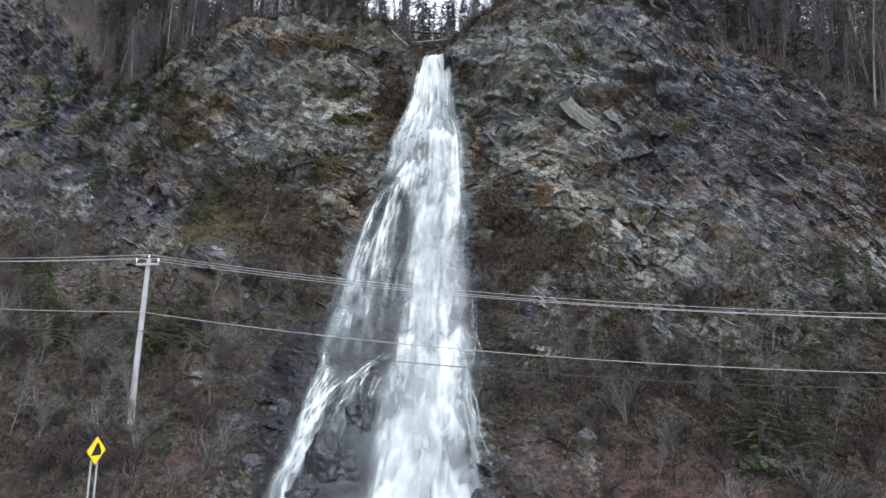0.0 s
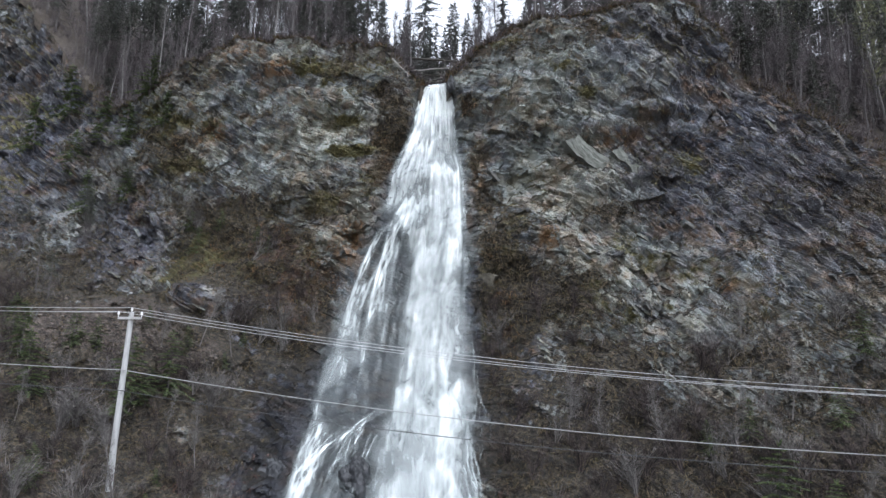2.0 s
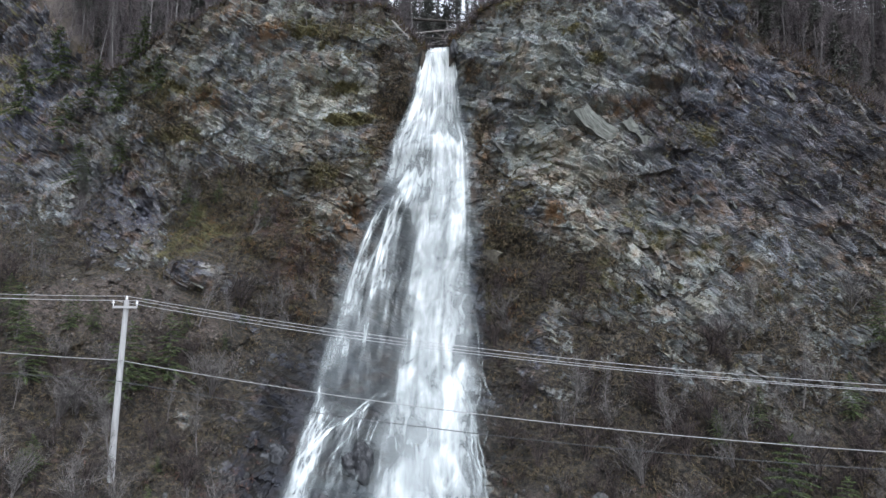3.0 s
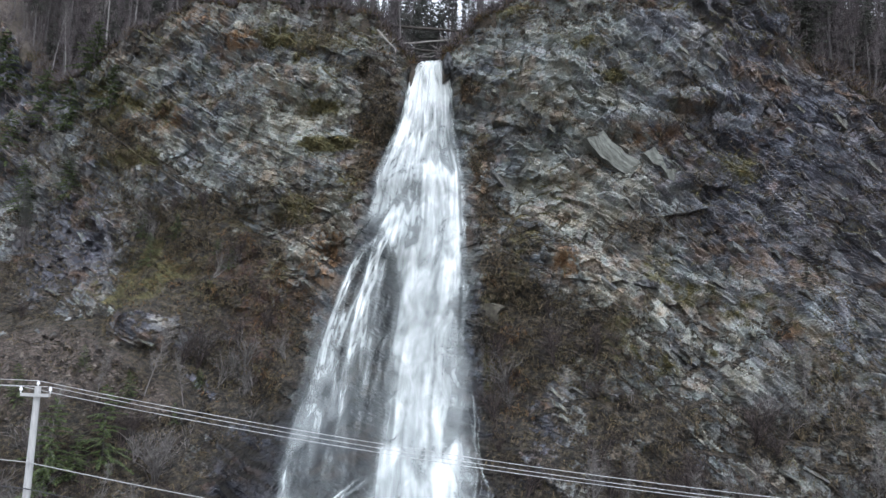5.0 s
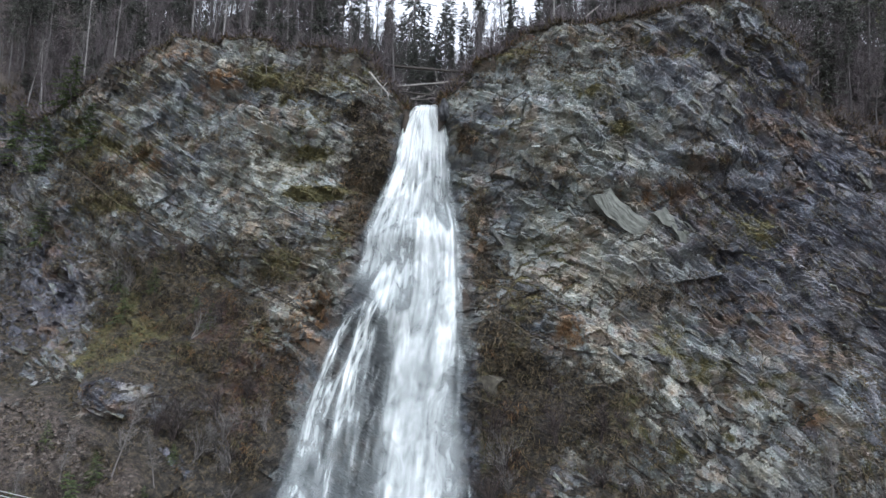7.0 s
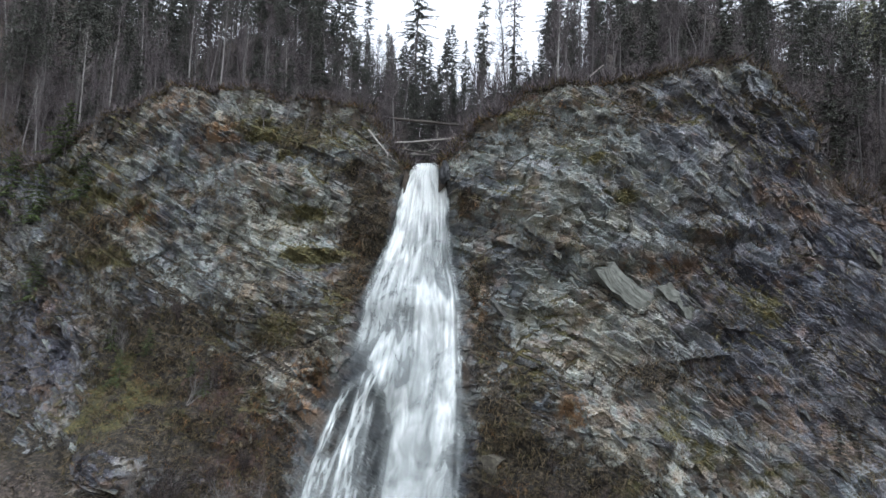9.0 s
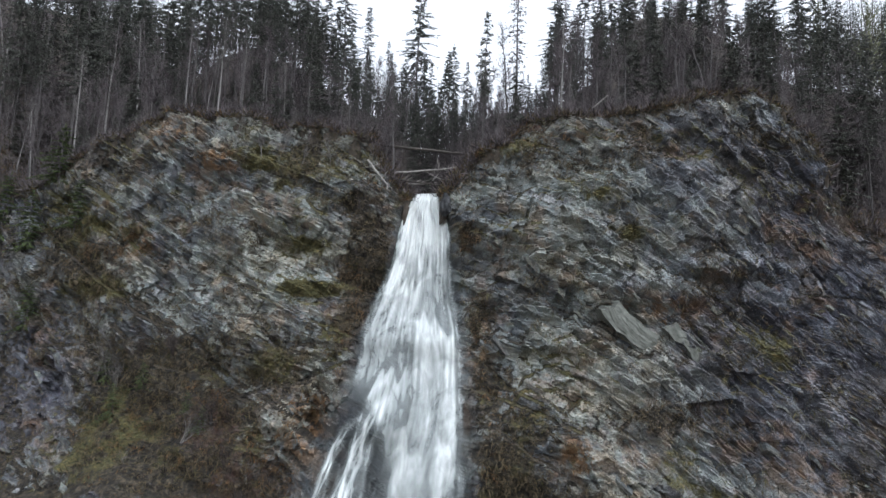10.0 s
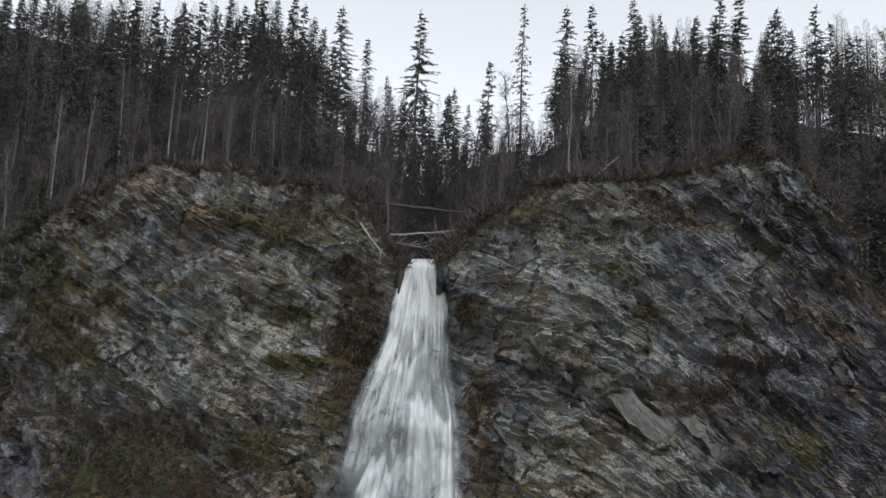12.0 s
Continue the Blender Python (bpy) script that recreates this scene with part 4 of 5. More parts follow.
def bare_tree(height, seed, bark, twigs, name="birch_tree", label="slender bare birch with a pale trunk", lean=0.1):
    random.seed(seed)
    tree = thing(name, label, "tree", "bare trees above the cliff")
    trunk, limbs = Soup(), Soup()
    lx, ly = random.uniform(-lean, lean), random.uniform(-lean, lean)
    pts = [Vector((lx * height * (k / 7) ** 1.4 + random.uniform(-0.06, 0.06), ly * height * (k / 7) ** 1.4, height * k / 7 - (0.4 if k == 0 else 0))) for k in range(8)]
    trunk.tube(pts, [height * 0.0085 * (1 - 0.85 * k / 7) + 0.006 for k in range(8)], 6)
    for i in range(int(18 + height * 3)):
        q = random.uniform(0.3, 0.99)
        k = min(6, int(q * 7))
        root = pts[k].lerp(pts[k + 1], q * 7 - k)
        a = random.uniform(0, 6.28)
        r = height * 0.2 * (1.15 - q) * random.uniform(0.6, 1.3)
        tip = root + Vector((math.cos(a) * r * 0.6, math.sin(a) * r * 0.6, r * random.uniform(0.5, 1.1)))
        mid = root.lerp(tip, 0.5) + Vector((math.cos(a), math.sin(a), 0)) * r * 0.1
        limbs.tube([root, mid, tip], [0.016, 0.011, 0.005], 3)
        for j in range(7):
            p = root.lerp(tip, random.uniform(0.3, 1))
            d = Vector((random.uniform(-1, 1), random.uniform(-1, 1), random.uniform(0, 1.3))).normalized() * random.uniform(0.25, 0.7)
            limbs.slip(p, p + d, 0.018)
            for h in range(2):
                p2 = p + d * random.uniform(0.3, 0.9)
                limbs.slip(p2, p2 + Vector((random.uniform(-1, 1), random.uniform(-1, 1), random.uniform(0, 1))) * 0.25, 0.013)
    hang("trunk", trunk.mesh("trunk", bark), tree)
    hang("crown", limbs.mesh("crown", twigs), tree, "leafless crown of fine branches")["kind"] = "stuff"
    return tree


def copy_scaled(proto, m):
    ob = copy_thing(proto, Matrix.Identity(4))
    ob.matrix_basis = m
    return ob


# how high above the lip's level the tree tops may reach, by direction up the valley
TOPS = [(-0.9, 0.495), (-0.25, 0.51), (-0.19, 0.47), (-0.16, 0.40), (-0.09, 0.38), (0.0, 0.37), (0.03, 0.335), (0.15, 0.335), (0.175, 0.43), (0.3, 0.5), (0.55, 0.51), (0.9, 0.53)]


def headroom(x, y):
    return 25.7 + (y - 13.6) * float(curve(TOPS, x / (y - 13.6)))


protos = [spruce(14, 500 + k, NEEDLES, bare=b, spread=s, lush=2.6, leaf=0.62) for k, (b, s) in enumerate(((0.42, 0.19), (0.55, 0.16), (0.33, 0.22), (0.62, 0.15), (0.48, 0.18)))]
used = set()
placed = []


def far_enough(x, y, gap):
    if any((x - a) ** 2 + (y - b) ** 2 < gap * gap for a, b in placed):
        return False
    placed.append((x, y))
    return True


def put_tree(proto, x, y, z, height, base, lean=1.5):
    """Uses the first build of a kind before copying it."""
    m = pose(x, y, z - 0.2, random.uniform(-lean, lean), random.uniform(-lean, lean), random.uniform(0, 360)) @ Matrix.Scale(height / base, 4)
    if proto.name in used:
        return copy_scaled(proto, m)
    used.add(proto.name)
    proto.matrix_basis = m
    return proto


def back_of(x, y):
    """How far behind the rim a place lies."""
    return y - float(face_y(x, float(rim_z(np.array([x]))[0]))[0])


def named_tree(proto, x, y, top_z, base=14.0):
    b = max(0.3, back_of(x, y))
    _, z = hill(x, b)
    placed.append((x, y))
    return put_tree(proto, x, y, float(z[0]), top_z - float(z[0]), base, 0.5)


random.seed(31)
for kind, x, y, tz in ((2, -2.1, 70, 53.6), (0, -7.2, 60, 48.7), (1, -7.4, 77, 54.1), (0, 7.9, 56, 47.5), (3, 10.1, 58, 48.8), (0, 13.0, 58, 49.3), (2, 18.3, 57, 49.6), (3, 18.9, 55, 48.6),
                       (2, 26.6, 60, 50.7), (0, 26.0, 64, 52.4), (4, -13.4, 62, 50.6), (1, -17.8, 62, 49.9), (2, -26.6, 66, 50.8), (0, -28.3, 64, 50.4), (2, -33.4, 64, 50.2), (4, 2.0, 62, 42.7), (4, 0.9, 60, 43.1), (4, 3.2, 58, 41.2)):
    named_tree(protos[kind], x, y, tz)
larch = spruce(14, 611, GREY_TWIG, bare=0.35, spread=0.1, lush=0.45, name="conifer")
tagged(larch, "nearly bare tall conifer with a few thin branches at the lip", "tree")
named_tree(larch, 4.6, 51.3, 45.2)
thin_one = spruce(8, 612, NEEDLES, bare=0.4, spread=0.1, lush=0.6)
named_tree(thin_one, 2.6, 50.4, 41.1, 8.0)

count = 0
for tries in range(4000):
    x = random.uniform(-46, 48)
    b = 0.8 + 26 * random.random() ** 1.15
    y, z = hill(x, b)
    y, z = float(y[0]), float(z[0])
    if -2.2 < x < 1.6 and b < 9:
        continue
    h = random.uniform(8.5, 15.5) * (0.8 if b < 5 else 1)
    h = min(h, headroom(x, y) - z + random.uniform(-2.5, 0.6))
    if h < 3.5 or not far_enough(x, y, 1.2 if x < 20 else 1.4):
        continue
    put_tree(protos[random.randrange(5)], x, y, z, h, 14.0, 2.5)
    count += 1
    if count > 240:
        break

count = 0
for tries in range(2500):
    b = 3 + 32 * random.random()
    x = random.uniform(-0.16, 0.22) * (36 + b)
    y, z = hill(x, b)
    y, z = float(y[0]), float(z[0])
    if -2.4 < x < 1.8 and b < 7:
        continue
    h = min(random.uniform(5, 12), 25.7 + (y - 13.6) * (random.uniform(0.2, 0.3) if 0.0 < x / (36 + b) < 0.13 else random.uniform(0.23, 0.315)) - z)
    if h < 2.5 or not far_enough(x, y, 0.9):
        continue
    put_tree(protos[random.choice((2, 2, 0, 4))], x, y, z, h, 14.0, 2.5)
    count += 1
    if count >= 105:
        break

# the wood further back, too dense to tell one from the next
def merged(name, label, category, sources, mat, matrices):
    vs, fs, n = [], [], 0
    for k, m in enumerate(matrices):
        me = sources[k % len(sources)]
        co = np.empty(len(me.vertices) * 3, np.float32)
        me.vertices.foreach_get("co", co)
        co = co.reshape(-1, 3) @ np.array(m.to_3x3()).T + np.array(m.translation)
        quads = np.empty(len(me.loops), np.int32)
        me.loops.foreach_get("vertex_index", quads)
        vs.append(co)
        fs.append(quads.reshape(-1, 4) + n)
        n += len(co)
    return tagged(new(name, mesh_from(name, np.concatenate(vs), np.concatenate(fs), mat)), label, category, kind="stuff")


def far_spruce(seed):
    random.seed(seed)
    s = Soup()
    for i in range(1100):
        q = 0.32 + 0.68 * random.random() ** 0.9
        a, r = random.uniform(0, 6.28), 14 * 0.17 * (1 - q) ** 0.8 * random.uniform(0.2, 1.1) + 0.08
        p = Vector((math.cos(a) * r, math.sin(a) * r, 14 * q - 0.2 * r))
        s.slip(p, p + Vector((math.cos(a), math.sin(a), random.uniform(-0.9, 0.3))) * random.uniform(0.3, 0.6) * (1.15 - q), random.uniform(0.12, 0.22) * (1.2 - q))
    for a in range(3):
        s.slip((0, 0, -0.5), (0, 0, 14), 0.2, Vector((math.cos(a), math.sin(a), 0)))
    return s.mesh("far_spruce", NEEDLES)


def far_twigs(seed):
    random.seed(seed)
    s = Soup()
    for i in range(420):
        z, a, r = random.uniform(0.5, 8.0), random.uniform(0, 6.28), random.uniform(0.3, 2.2)
        d = Vector((math.cos(a) * r, math.sin(a) * r, random.uniform(-0.3, 0.9) * r))
        p = Vector((0, 0, z)) + d * random.uniform(0, 0.7)
        s.slip(p, p + d * 0.6 + Vector((random.uniform(-0.3, 0.3), 0, random.uniform(-0.2, 0.4))), 0.045)
    for a in range(3):
        s.slip((0, 0, -0.5), (0, 0, 13), 0.2, Vector((math.cos(a), math.sin(a), 0)))
    return s.mesh("far_twigs", HAZE_TWIG)


far_kinds = [far_spruce(k) for k in (1, 2, 3, 4)]
random.seed(37)
spots_back = []
for tries in range(5000):
    x, b = random.uniform(-58, 58), random.uniform(8, 50)
    y, z = hill(x, b)
    y, z = float(y[0]), float(z[0])
    h = min(random.uniform(9, 15), headroom(x, y) - z + random.uniform(-3, 0.3))
    if h < 4 or not far_enough(x, y, 1.5):
        continue
    spots_back.append(pose(x, y, z, 0, 0, random.uniform(0, 360)) @ Matrix.Scale(h / 14, 4))
    if len(spots_back) >= 260:
        break
merged("distant_wood", "dense dark spruce wood on the hill behind", "wood", far_kinds, NEEDLES, spots_back)
merged("distant_twigs", "brown haze of bare trunks and twigs in the wood behind", "wood", [far_twigs(k) for k in (5, 6, 7)], HAZE_TWIG, spots_back)

birches = [bare_tree(9, 700 + k, BIRCH, m) for k, m in enumerate((HAZE_TWIG, GREY_TWIG, HAZE_TWIG))]
budding = [bare_tree(10, 720 + k, BIRCH, BUDS, label="slender birch with first yellow-green buds") for k in range(2)]
for x, y, h in ((-16.2, 53.9, 6.0), (-13.9, 53.1, 6.5), (-15.2, 55, 5.5), (-12.8, 54.5, 5), (-9.8, 53.6, 4.2)):
    b = max(0.3, back_of(x, y))
    put_tree(birches[random.randrange(3)], x, y, float(hill(x, b)[1][0]), h, 9.0, 4)
count = 0
for tries in range(900):
    x = random.uniform(-40, 46)
    b = 0.6 + 30 * random.random() ** 1.6
    y, z = hill(x, b)
    y, z = float(y[0]), float(z[0])
    if -2.5 < x < 2.5 and b < 5:
        continue
    h = min(random.uniform(4, 10), headroom(x, y) - z)
    if h < 2.5 or not far_enough(x, y, 0.7):
        continue
    put_tree(random.choice(budding) if x > 24 and b > 12 else random.choice(birches), x, y, z, h, 9.0, 6)
    count += 1
    if count > 34:
        break

alders = [bare_tree(6, 740 + k, BARK, HAZE_TWIG, "alder_tree", "bare dark alder with a haze of fine twigs", 0.2) for k in range(4)]
count = 0
for tries in range(900):
    x = random.uniform(-36, 42)
    b = 0.5 + 12 * random.random() ** 1.5
    y, z = hill(x, b)
    y, z = float(y[0]), float(z[0])
    if -2.5 < x < 2.2 and b < 5 or not far_enough(x, y, 0.5):
        continue
    put_tree(random.choice(alders), x, y, z, random.uniform(3, 7), 6.0, 8)
    count += 1
    if count >= 130:
        break
for i in range(36):
    x, b = random.uniform(20, 38), 0.4 + 10 * random.random()
    y, z = hill(x, b)
    put_tree(random.choice(alders), x, float(y[0]), float(z[0]), random.uniform(4, 7), 6.0, 6)
for i in range(16):
    x, b = random.uniform(26, 42), random.uniform(4, 22)
    y, z = hill(x, b)
    put_tree(random.choice(budding), x, float(y[0]), float(z[0]), random.uniform(8, 11), 9.0, 4)
for i in range(16):
    x, b = random.uniform(17, 21.8), 0.15 + 2.2 * random.random()
    y, z = hill(x, b)
    put_tree(random.choice(alders), x, float(y[0]), float(z[0]), random.uniform(1.6, 3.2), 6.0, 10)
for i in range(12):
    x, b = random.choice((random.uniform(-5, -2.4), random.uniform(1.2, 4.5))), 0.3 + 5 * random.random()
    y, z = hill(x, b)
    put_tree(random.choice(alders), x, float(y[0]), float(z[0]), random.uniform(1.2, 2.6), 6.0, 14)
low_spruce = [spruce(4, 940 + k, NEEDLES, bare=0.06, spread=0.27, lush=5.0, leaf=0.42, name="low_spruce") for k in range(3)]
for t in low_spruce:
    tagged(t, "low dark spruce under the tall trees", "tree", "low spruces in the wood")
count = 0
for tries in range(500):
    x, b = random.uniform(-34, 40), 0.5 + 9 * random.random() ** 1.3
    y, z = hill(x, b)
    if -2.6 < x < 2.0 and b < 5 or not far_enough(x, float(y[0]), 0.9):
        continue
    put_tree(random.choice(low_spruce), x, float(y[0]), float(z[0]), random.uniform(1.2, 4.5), 4.0, 4)
    count += 1
    if count >= 110:
        break
for i in range(8):
    x, b = random.uniform(20, 38), 0.4 + 10 * random.random() ** 1.3
    y, z = hill(x, b)
    put_tree(random.choice(low_spruce), x, float(y[0]), float(z[0]), random.uniform(2.5, 7), 4.0, 4)

# ---- scrub on the banks and ledges ----
def bare_shrub(seed, mat, stems=16, height=1.7):
    random.seed(seed)
    s = Soup()
    for i in range(stems):
        a = random.uniform(0, 6.28)
        r = random.uniform(0.2, 0.75) * height
        tip = Vector((math.cos(a) * r, math.sin(a) * r, height * random.uniform(0.55, 1.05)))
        root = Vector((random.uniform(-0.1, 0.1), random.uniform(-0.1, 0.1), -0.15))
        mid = root.lerp(tip, 0.5) + Vector((-math.cos(a), -math.sin(a), 0.6)) * 0.12 * height
        s.tube([root, mid, tip], [0.022, 0.014, 0.005], 3)
        for j in range(9):
            f = random.uniform(0.25, 1)
            p = root.lerp(mid, f * 2) if f < 0.5 else mid.lerp(tip, f * 2 - 1)
            d = (tip - root).normalized() * 0.4 + Vector((random.uniform(-1, 1), random.uniform(-1, 1), random.uniform(-0.3, 0.9))) * 0.45
            s.slip(p, p + d * random.uniform(0.5, 1.1), 0.022)
            for h in range(2):
                p2 = p + d * random.uniform(0.2, 0.8)
                s.slip(p2, p2 + Vector((random.uniform(-1, 1), random.uniform(-1, 1), random.uniform(-0.2, 1))) * 0.28, 0.016)
    return s.mesh("bare_shrub", mat)


shrub_meshes = [bare_shrub(800 + k, m) for k, m in enumerate((TWIG, TWIG, GREY_TWIG, TWIG))]
grey_bush = bare_shrub(850, GREY_TWIG, 30, 2.0)


def on_face(x, z):
    return float(face_y(x, z)[0])


random.seed(41)
count = 0
for tries in range(5000):
    x = random.uniform(-30, 30)
    z = random.uniform(-1.1, 12) if random.random() < 0.75 else random.uniform(10, 30)
    if float(spots(GRAVEL, np.array([x]), np.array([z]))[0]) > 0.25 or float(soil_at(np.array([x]), np.array([z]))[0]) < 0.36 + 0.1 * random.random() or float(in_fall(np.array([x]), np.array([z]))[0]) > 0.02:
        continue
    k = random.randrange(4)
    ob = new("bare_shrub", shrub_meshes[k])
    ob.matrix_basis = pose(x, on_face(x, z) + 0.05, z, random.uniform(5, 25), random.uniform(-12, 12), random.uniform(0, 360)) @ Matrix.Scale(random.uniform(0.45, 1.25), 4)
    tagged(ob, "leafless grey twiggy shrub on the bank" if k == 2 else "leafless brown twiggy shrub on the bank", "shrub", "bare shrubs on the bank")
    count += 1
    if count >= 280:
        break
for x, z, s in ((9.2, 2.6, 1.0), (10.8, 1.4, 0.8), (-12.6, 5.6, 1.1), (-16.8, 4.2, 1.0), (14.5, 2.0, 1.0), (-19, 4.5, 1.1)):
    ob = new("pale_shrub", grey_bush)
    ob.matrix_basis = pose(x, on_face(x, z), z, 10, 0, random.uniform(0, 360)) @ Matrix.Scale(s, 4)
    tagged(ob, "pale grey leafless bush with dense fine twigs", "shrub", "pale bushes")

# thicket of fine twigs too many to count, on the rim, the wood's floor and the banks
random.seed(43)
np.random.seed(43)


def clumps(places, heights, stems=12, side_twigs=3):
    """Starts and ends of the stems and side twigs of many small bushes."""
    n = len(heights)
    hh = np.repeat(heights, stems)
    a, r = np.random.uniform(0, 6.28, n * stems), np.random.uniform(0.1, 0.5, n * stems) * hh
    p = np.repeat(places, stems, 0) + np.stack([np.random.uniform(-0.3, 0.3, n * stems), np.random.uniform(-0.3, 0.3, n * stems), np.full(n * stems, -0.1)], 1)
    q = p + np.stack([np.cos(a) * r, np.sin(a) * r - 0.1, hh * np.random.uniform(0.5, 1.1, n * stems)], 1)
    m = n * stems * side_twigs
    f = np.random.uniform(0.3, 0.95, (m, 1))
    s = np.repeat(p, side_twigs, 0) * (1 - f) + np.repeat(q, side_twigs, 0) * f
    e = s + np.stack([np.random.uniform(-1, 1, m), np.random.uniform(-1, 1, m), np.random.uniform(0, 1, m)], 1) * 0.3 * np.sqrt(np.repeat(hh, side_twigs))[:, None]
    return np.concatenate([p, s]), np.concatenate([q, e]), np.concatenate([np.full(len(p), 0.026), np.full(m, 0.016)])


tx, tb = np.random.uniform(-42, 44, 1700), 16 * np.random.random(1700) ** 1.7
ok = ~((np.abs(tx + 0.5) < 1.7) & (tb < 6))
ty, tz = hill(tx[ok], tb[ok])
tagged(new("underbrush", slips_mesh("underbrush", *clumps(np.stack([tx[ok], ty, tz], 1), np.random.uniform(0.4, 1.3, ok.sum()) + 0.12 * tb[ok]), HAZE_TWIG)), "thicket of leafless brown twigs on the wood's floor", "underbrush", kind="stuff")
for mat, number, words in ((TWIG, 3600, "thicket of fine leafless brown twigs on the banks"), (GREY_TWIG, 650, "thicket of fine grey twigs on the banks")):
    px, pz = np.random.uniform(-40, 40, number), 33 * np.random.random(number) ** 1.5 - 1
    dice = np.random.random(number)
    keep = (spots(GRAVEL, px, pz) < 0.3) & ((pz < 8.5) | (dice < 0.3) | (np.abs(px) > 24)) & (soil_at(px, pz) > 0.3 + 0.15 * np.random.random(number)) & (in_fall(px, pz) < 0.02) & (pz < rim_z(px))
    px, pz = px[keep], pz[keep]
    tagged(new("underbrush", slips_mesh("underbrush", *clumps(np.stack([px, face_y(px, pz), pz], 1), np.random.uniform(0.3, 1.1, len(px))), mat)), words, "underbrush", kind="stuff")


def tufts(name, label, mat, keep_at, number, size, seed):
    """Tufts of grass or moss hanging on the ledges, one mesh."""
    np.random.seed(seed)
    random.seed(seed)
    x, z = np.random.uniform(-34, 32, number), np.random.uniform(-1.2, 35, number)
    ok = (np.random.random(number) < keep_at(x, z)) & (in_fall(x, z) < 0.1) & (z < rim_z(x))
    x, z = x[ok], z[ok]
    y = face_y(x, z)
    blades = 13
    w = np.repeat(size * np.random.uniform(0.5, 1.5, len(x)), blades)
    n = len(w)
    p = np.repeat(np.stack([x, y + 0.03, z], 1), blades, 0) + np.stack([np.random.uniform(-0.55, 0.55, n), np.zeros(n), np.random.uniform(-0.25, 0.25, n)], 1) * w[:, None]
    q = p + np.stack([np.random.uniform(-0.6, 0.6, n), np.random.uniform(-0.7, -0.15, n), np.random.uniform(-1.0, 0.45, n)], 1) * w[:, None]
    me = slips_mesh(name, p, q, w * np.random.uniform(0.05, 0.10, n), mat)
    return tagged(new(name, me), label, "grass", kind="stuff")


def hill_tufts(name, label, mat, number, size, seed):
    """Tufts on the wood's floor, thickest along the rim and round the stream's notch."""
    np.random.seed(seed)
    x = np.concatenate([np.random.uniform(-32, 34, number), np.random.normal(-0.5, 3.5, number // 2)])
    back = np.concatenate([7 * np.random.random(number) ** 2, 6 * np.random.random(number // 2)])
    ok = ~((np.abs(x + 0.6) < 0.8) & (back < 4))
    y, z = hill(x[ok], back[ok])
    m = 12
    w = np.repeat(size * np.random.uniform(0.5, 1.5, len(y)), m)
    n = len(w)
    p = np.repeat(np.stack([x[ok], y, z - 0.03], 1), m, 0) + np.random.uniform(-0.5, 0.5, (n, 3)) * w[:, None] * np.array([1, 1, 0.1])
    q = p + np.stack([np.random.uniform(-0.7, 0.7, n), np.random.uniform(-0.9, 0.3, n), np.random.uniform(-0.25, 0.9, n)], 1) * w[:, None]
    return tagged(new(name, slips_mesh(name, p, q, w * np.random.uniform(0.05, 0.11, n), mat)), label, "grass", kind="stuff")


hill_tufts("rim_grass", "dead brown grass and litter along the cliff edge", GRASS, 2000, 0.42, 57)
hill_tufts("rim_brush", "bare lilac-grey brush along the cliff edge", HAZE_TWIG, 2200, 0.55, 56)
hill_tufts("rim_rust", "rust-brown grass hummocks along the cliff edge", RUSTY, 1900, 0.34, 60)
hill_tufts("rim_moss", "olive moss and sedge along the cliff edge", OLIVE, 2300, 0.34, 58)
tufts("dead_grass", "dead brown grass hanging from ledges and banks", GRASS, lambda x, z: (np.clip((soil_at(x, z) - 0.15) * 2.2, 0, 0.95) + 0.07 * (z > 7)) * (1 - 0.55 * (spots(GRAVEL, x, z) > 0.4)), 60000, 0.36, 51)
tufts("moss_tufts", "olive moss and sedge tufts on the ledges", OLIVE, lambda x, z: (np.clip((moss_at(x, z) + 0.2 * soil_at(x, z) - 0.14) * 1.6, 0, 0.9) * (0.3 + 0.7 * step(6, 12, z)) + 0.06 * (z > 9)) * (spots(GRAVEL, x, z) < 0.4), 28000, 0.3, 52)

tufts("rust_grass", "rust-brown dead grass drooping beside the water", RUSTY, lambda x, z: np.clip(1.1 * spots(RUSTY_TUFTS, x, z) + 0.25 * (spots(RUST, x, z) > 0.4), 0, 0.9) * (0.3 + 0.7 * step(0.4, 0.6, fbm(x / 1.3, z / 1.3, 88))), 60000, 0.34, 55)
tufts("tan_grass", "pale tan dead grass on the verge", TAN, lambda x, z: np.exp(-((x + 10.3) / 1.8) ** 2 - ((z + 0.35) / 0.6) ** 2), 90000, 0.36, 53)

saplings = [bare_tree(4, 960 + k, GREY_TWIG, GREY_TWIG, 'sapling', 'thin bare grey sapling leaning on the bank', 0.25) for k in range(3)]
random.seed(59)
count = 0
for tries in range(600):
    x, z = random.choice((random.uniform(-26, -10), random.uniform(6, 26))), random.uniform(-0.5, 9.5)
    if float(soil_at(np.array([x]), np.array([z]))[0]) < 0.4 or not far_enough(x, on_face(x, z), 1.0):
        continue
    put_tree(random.choice(saplings), x, on_face(x, z), z, random.uniform(2.0, 4.2), 4.0, 16)
    count += 1
    if count >= 30:
        break
for x, z, h in ((-10.4, 31.6, 2.4), (-9.2, 31.9, 2.8), (-7.9, 30.9, 2.2), (-6.2, 31.2, 1.8), (-12.2, 32.4, 2.2), (-22.3, 30.6, 2.6), (-20.8, 31.2, 2.2), (9.3, 32.4, 1.8)):
    put_tree(random.choice(saplings), x, on_face(x, z), z, h, 4.0, 12)
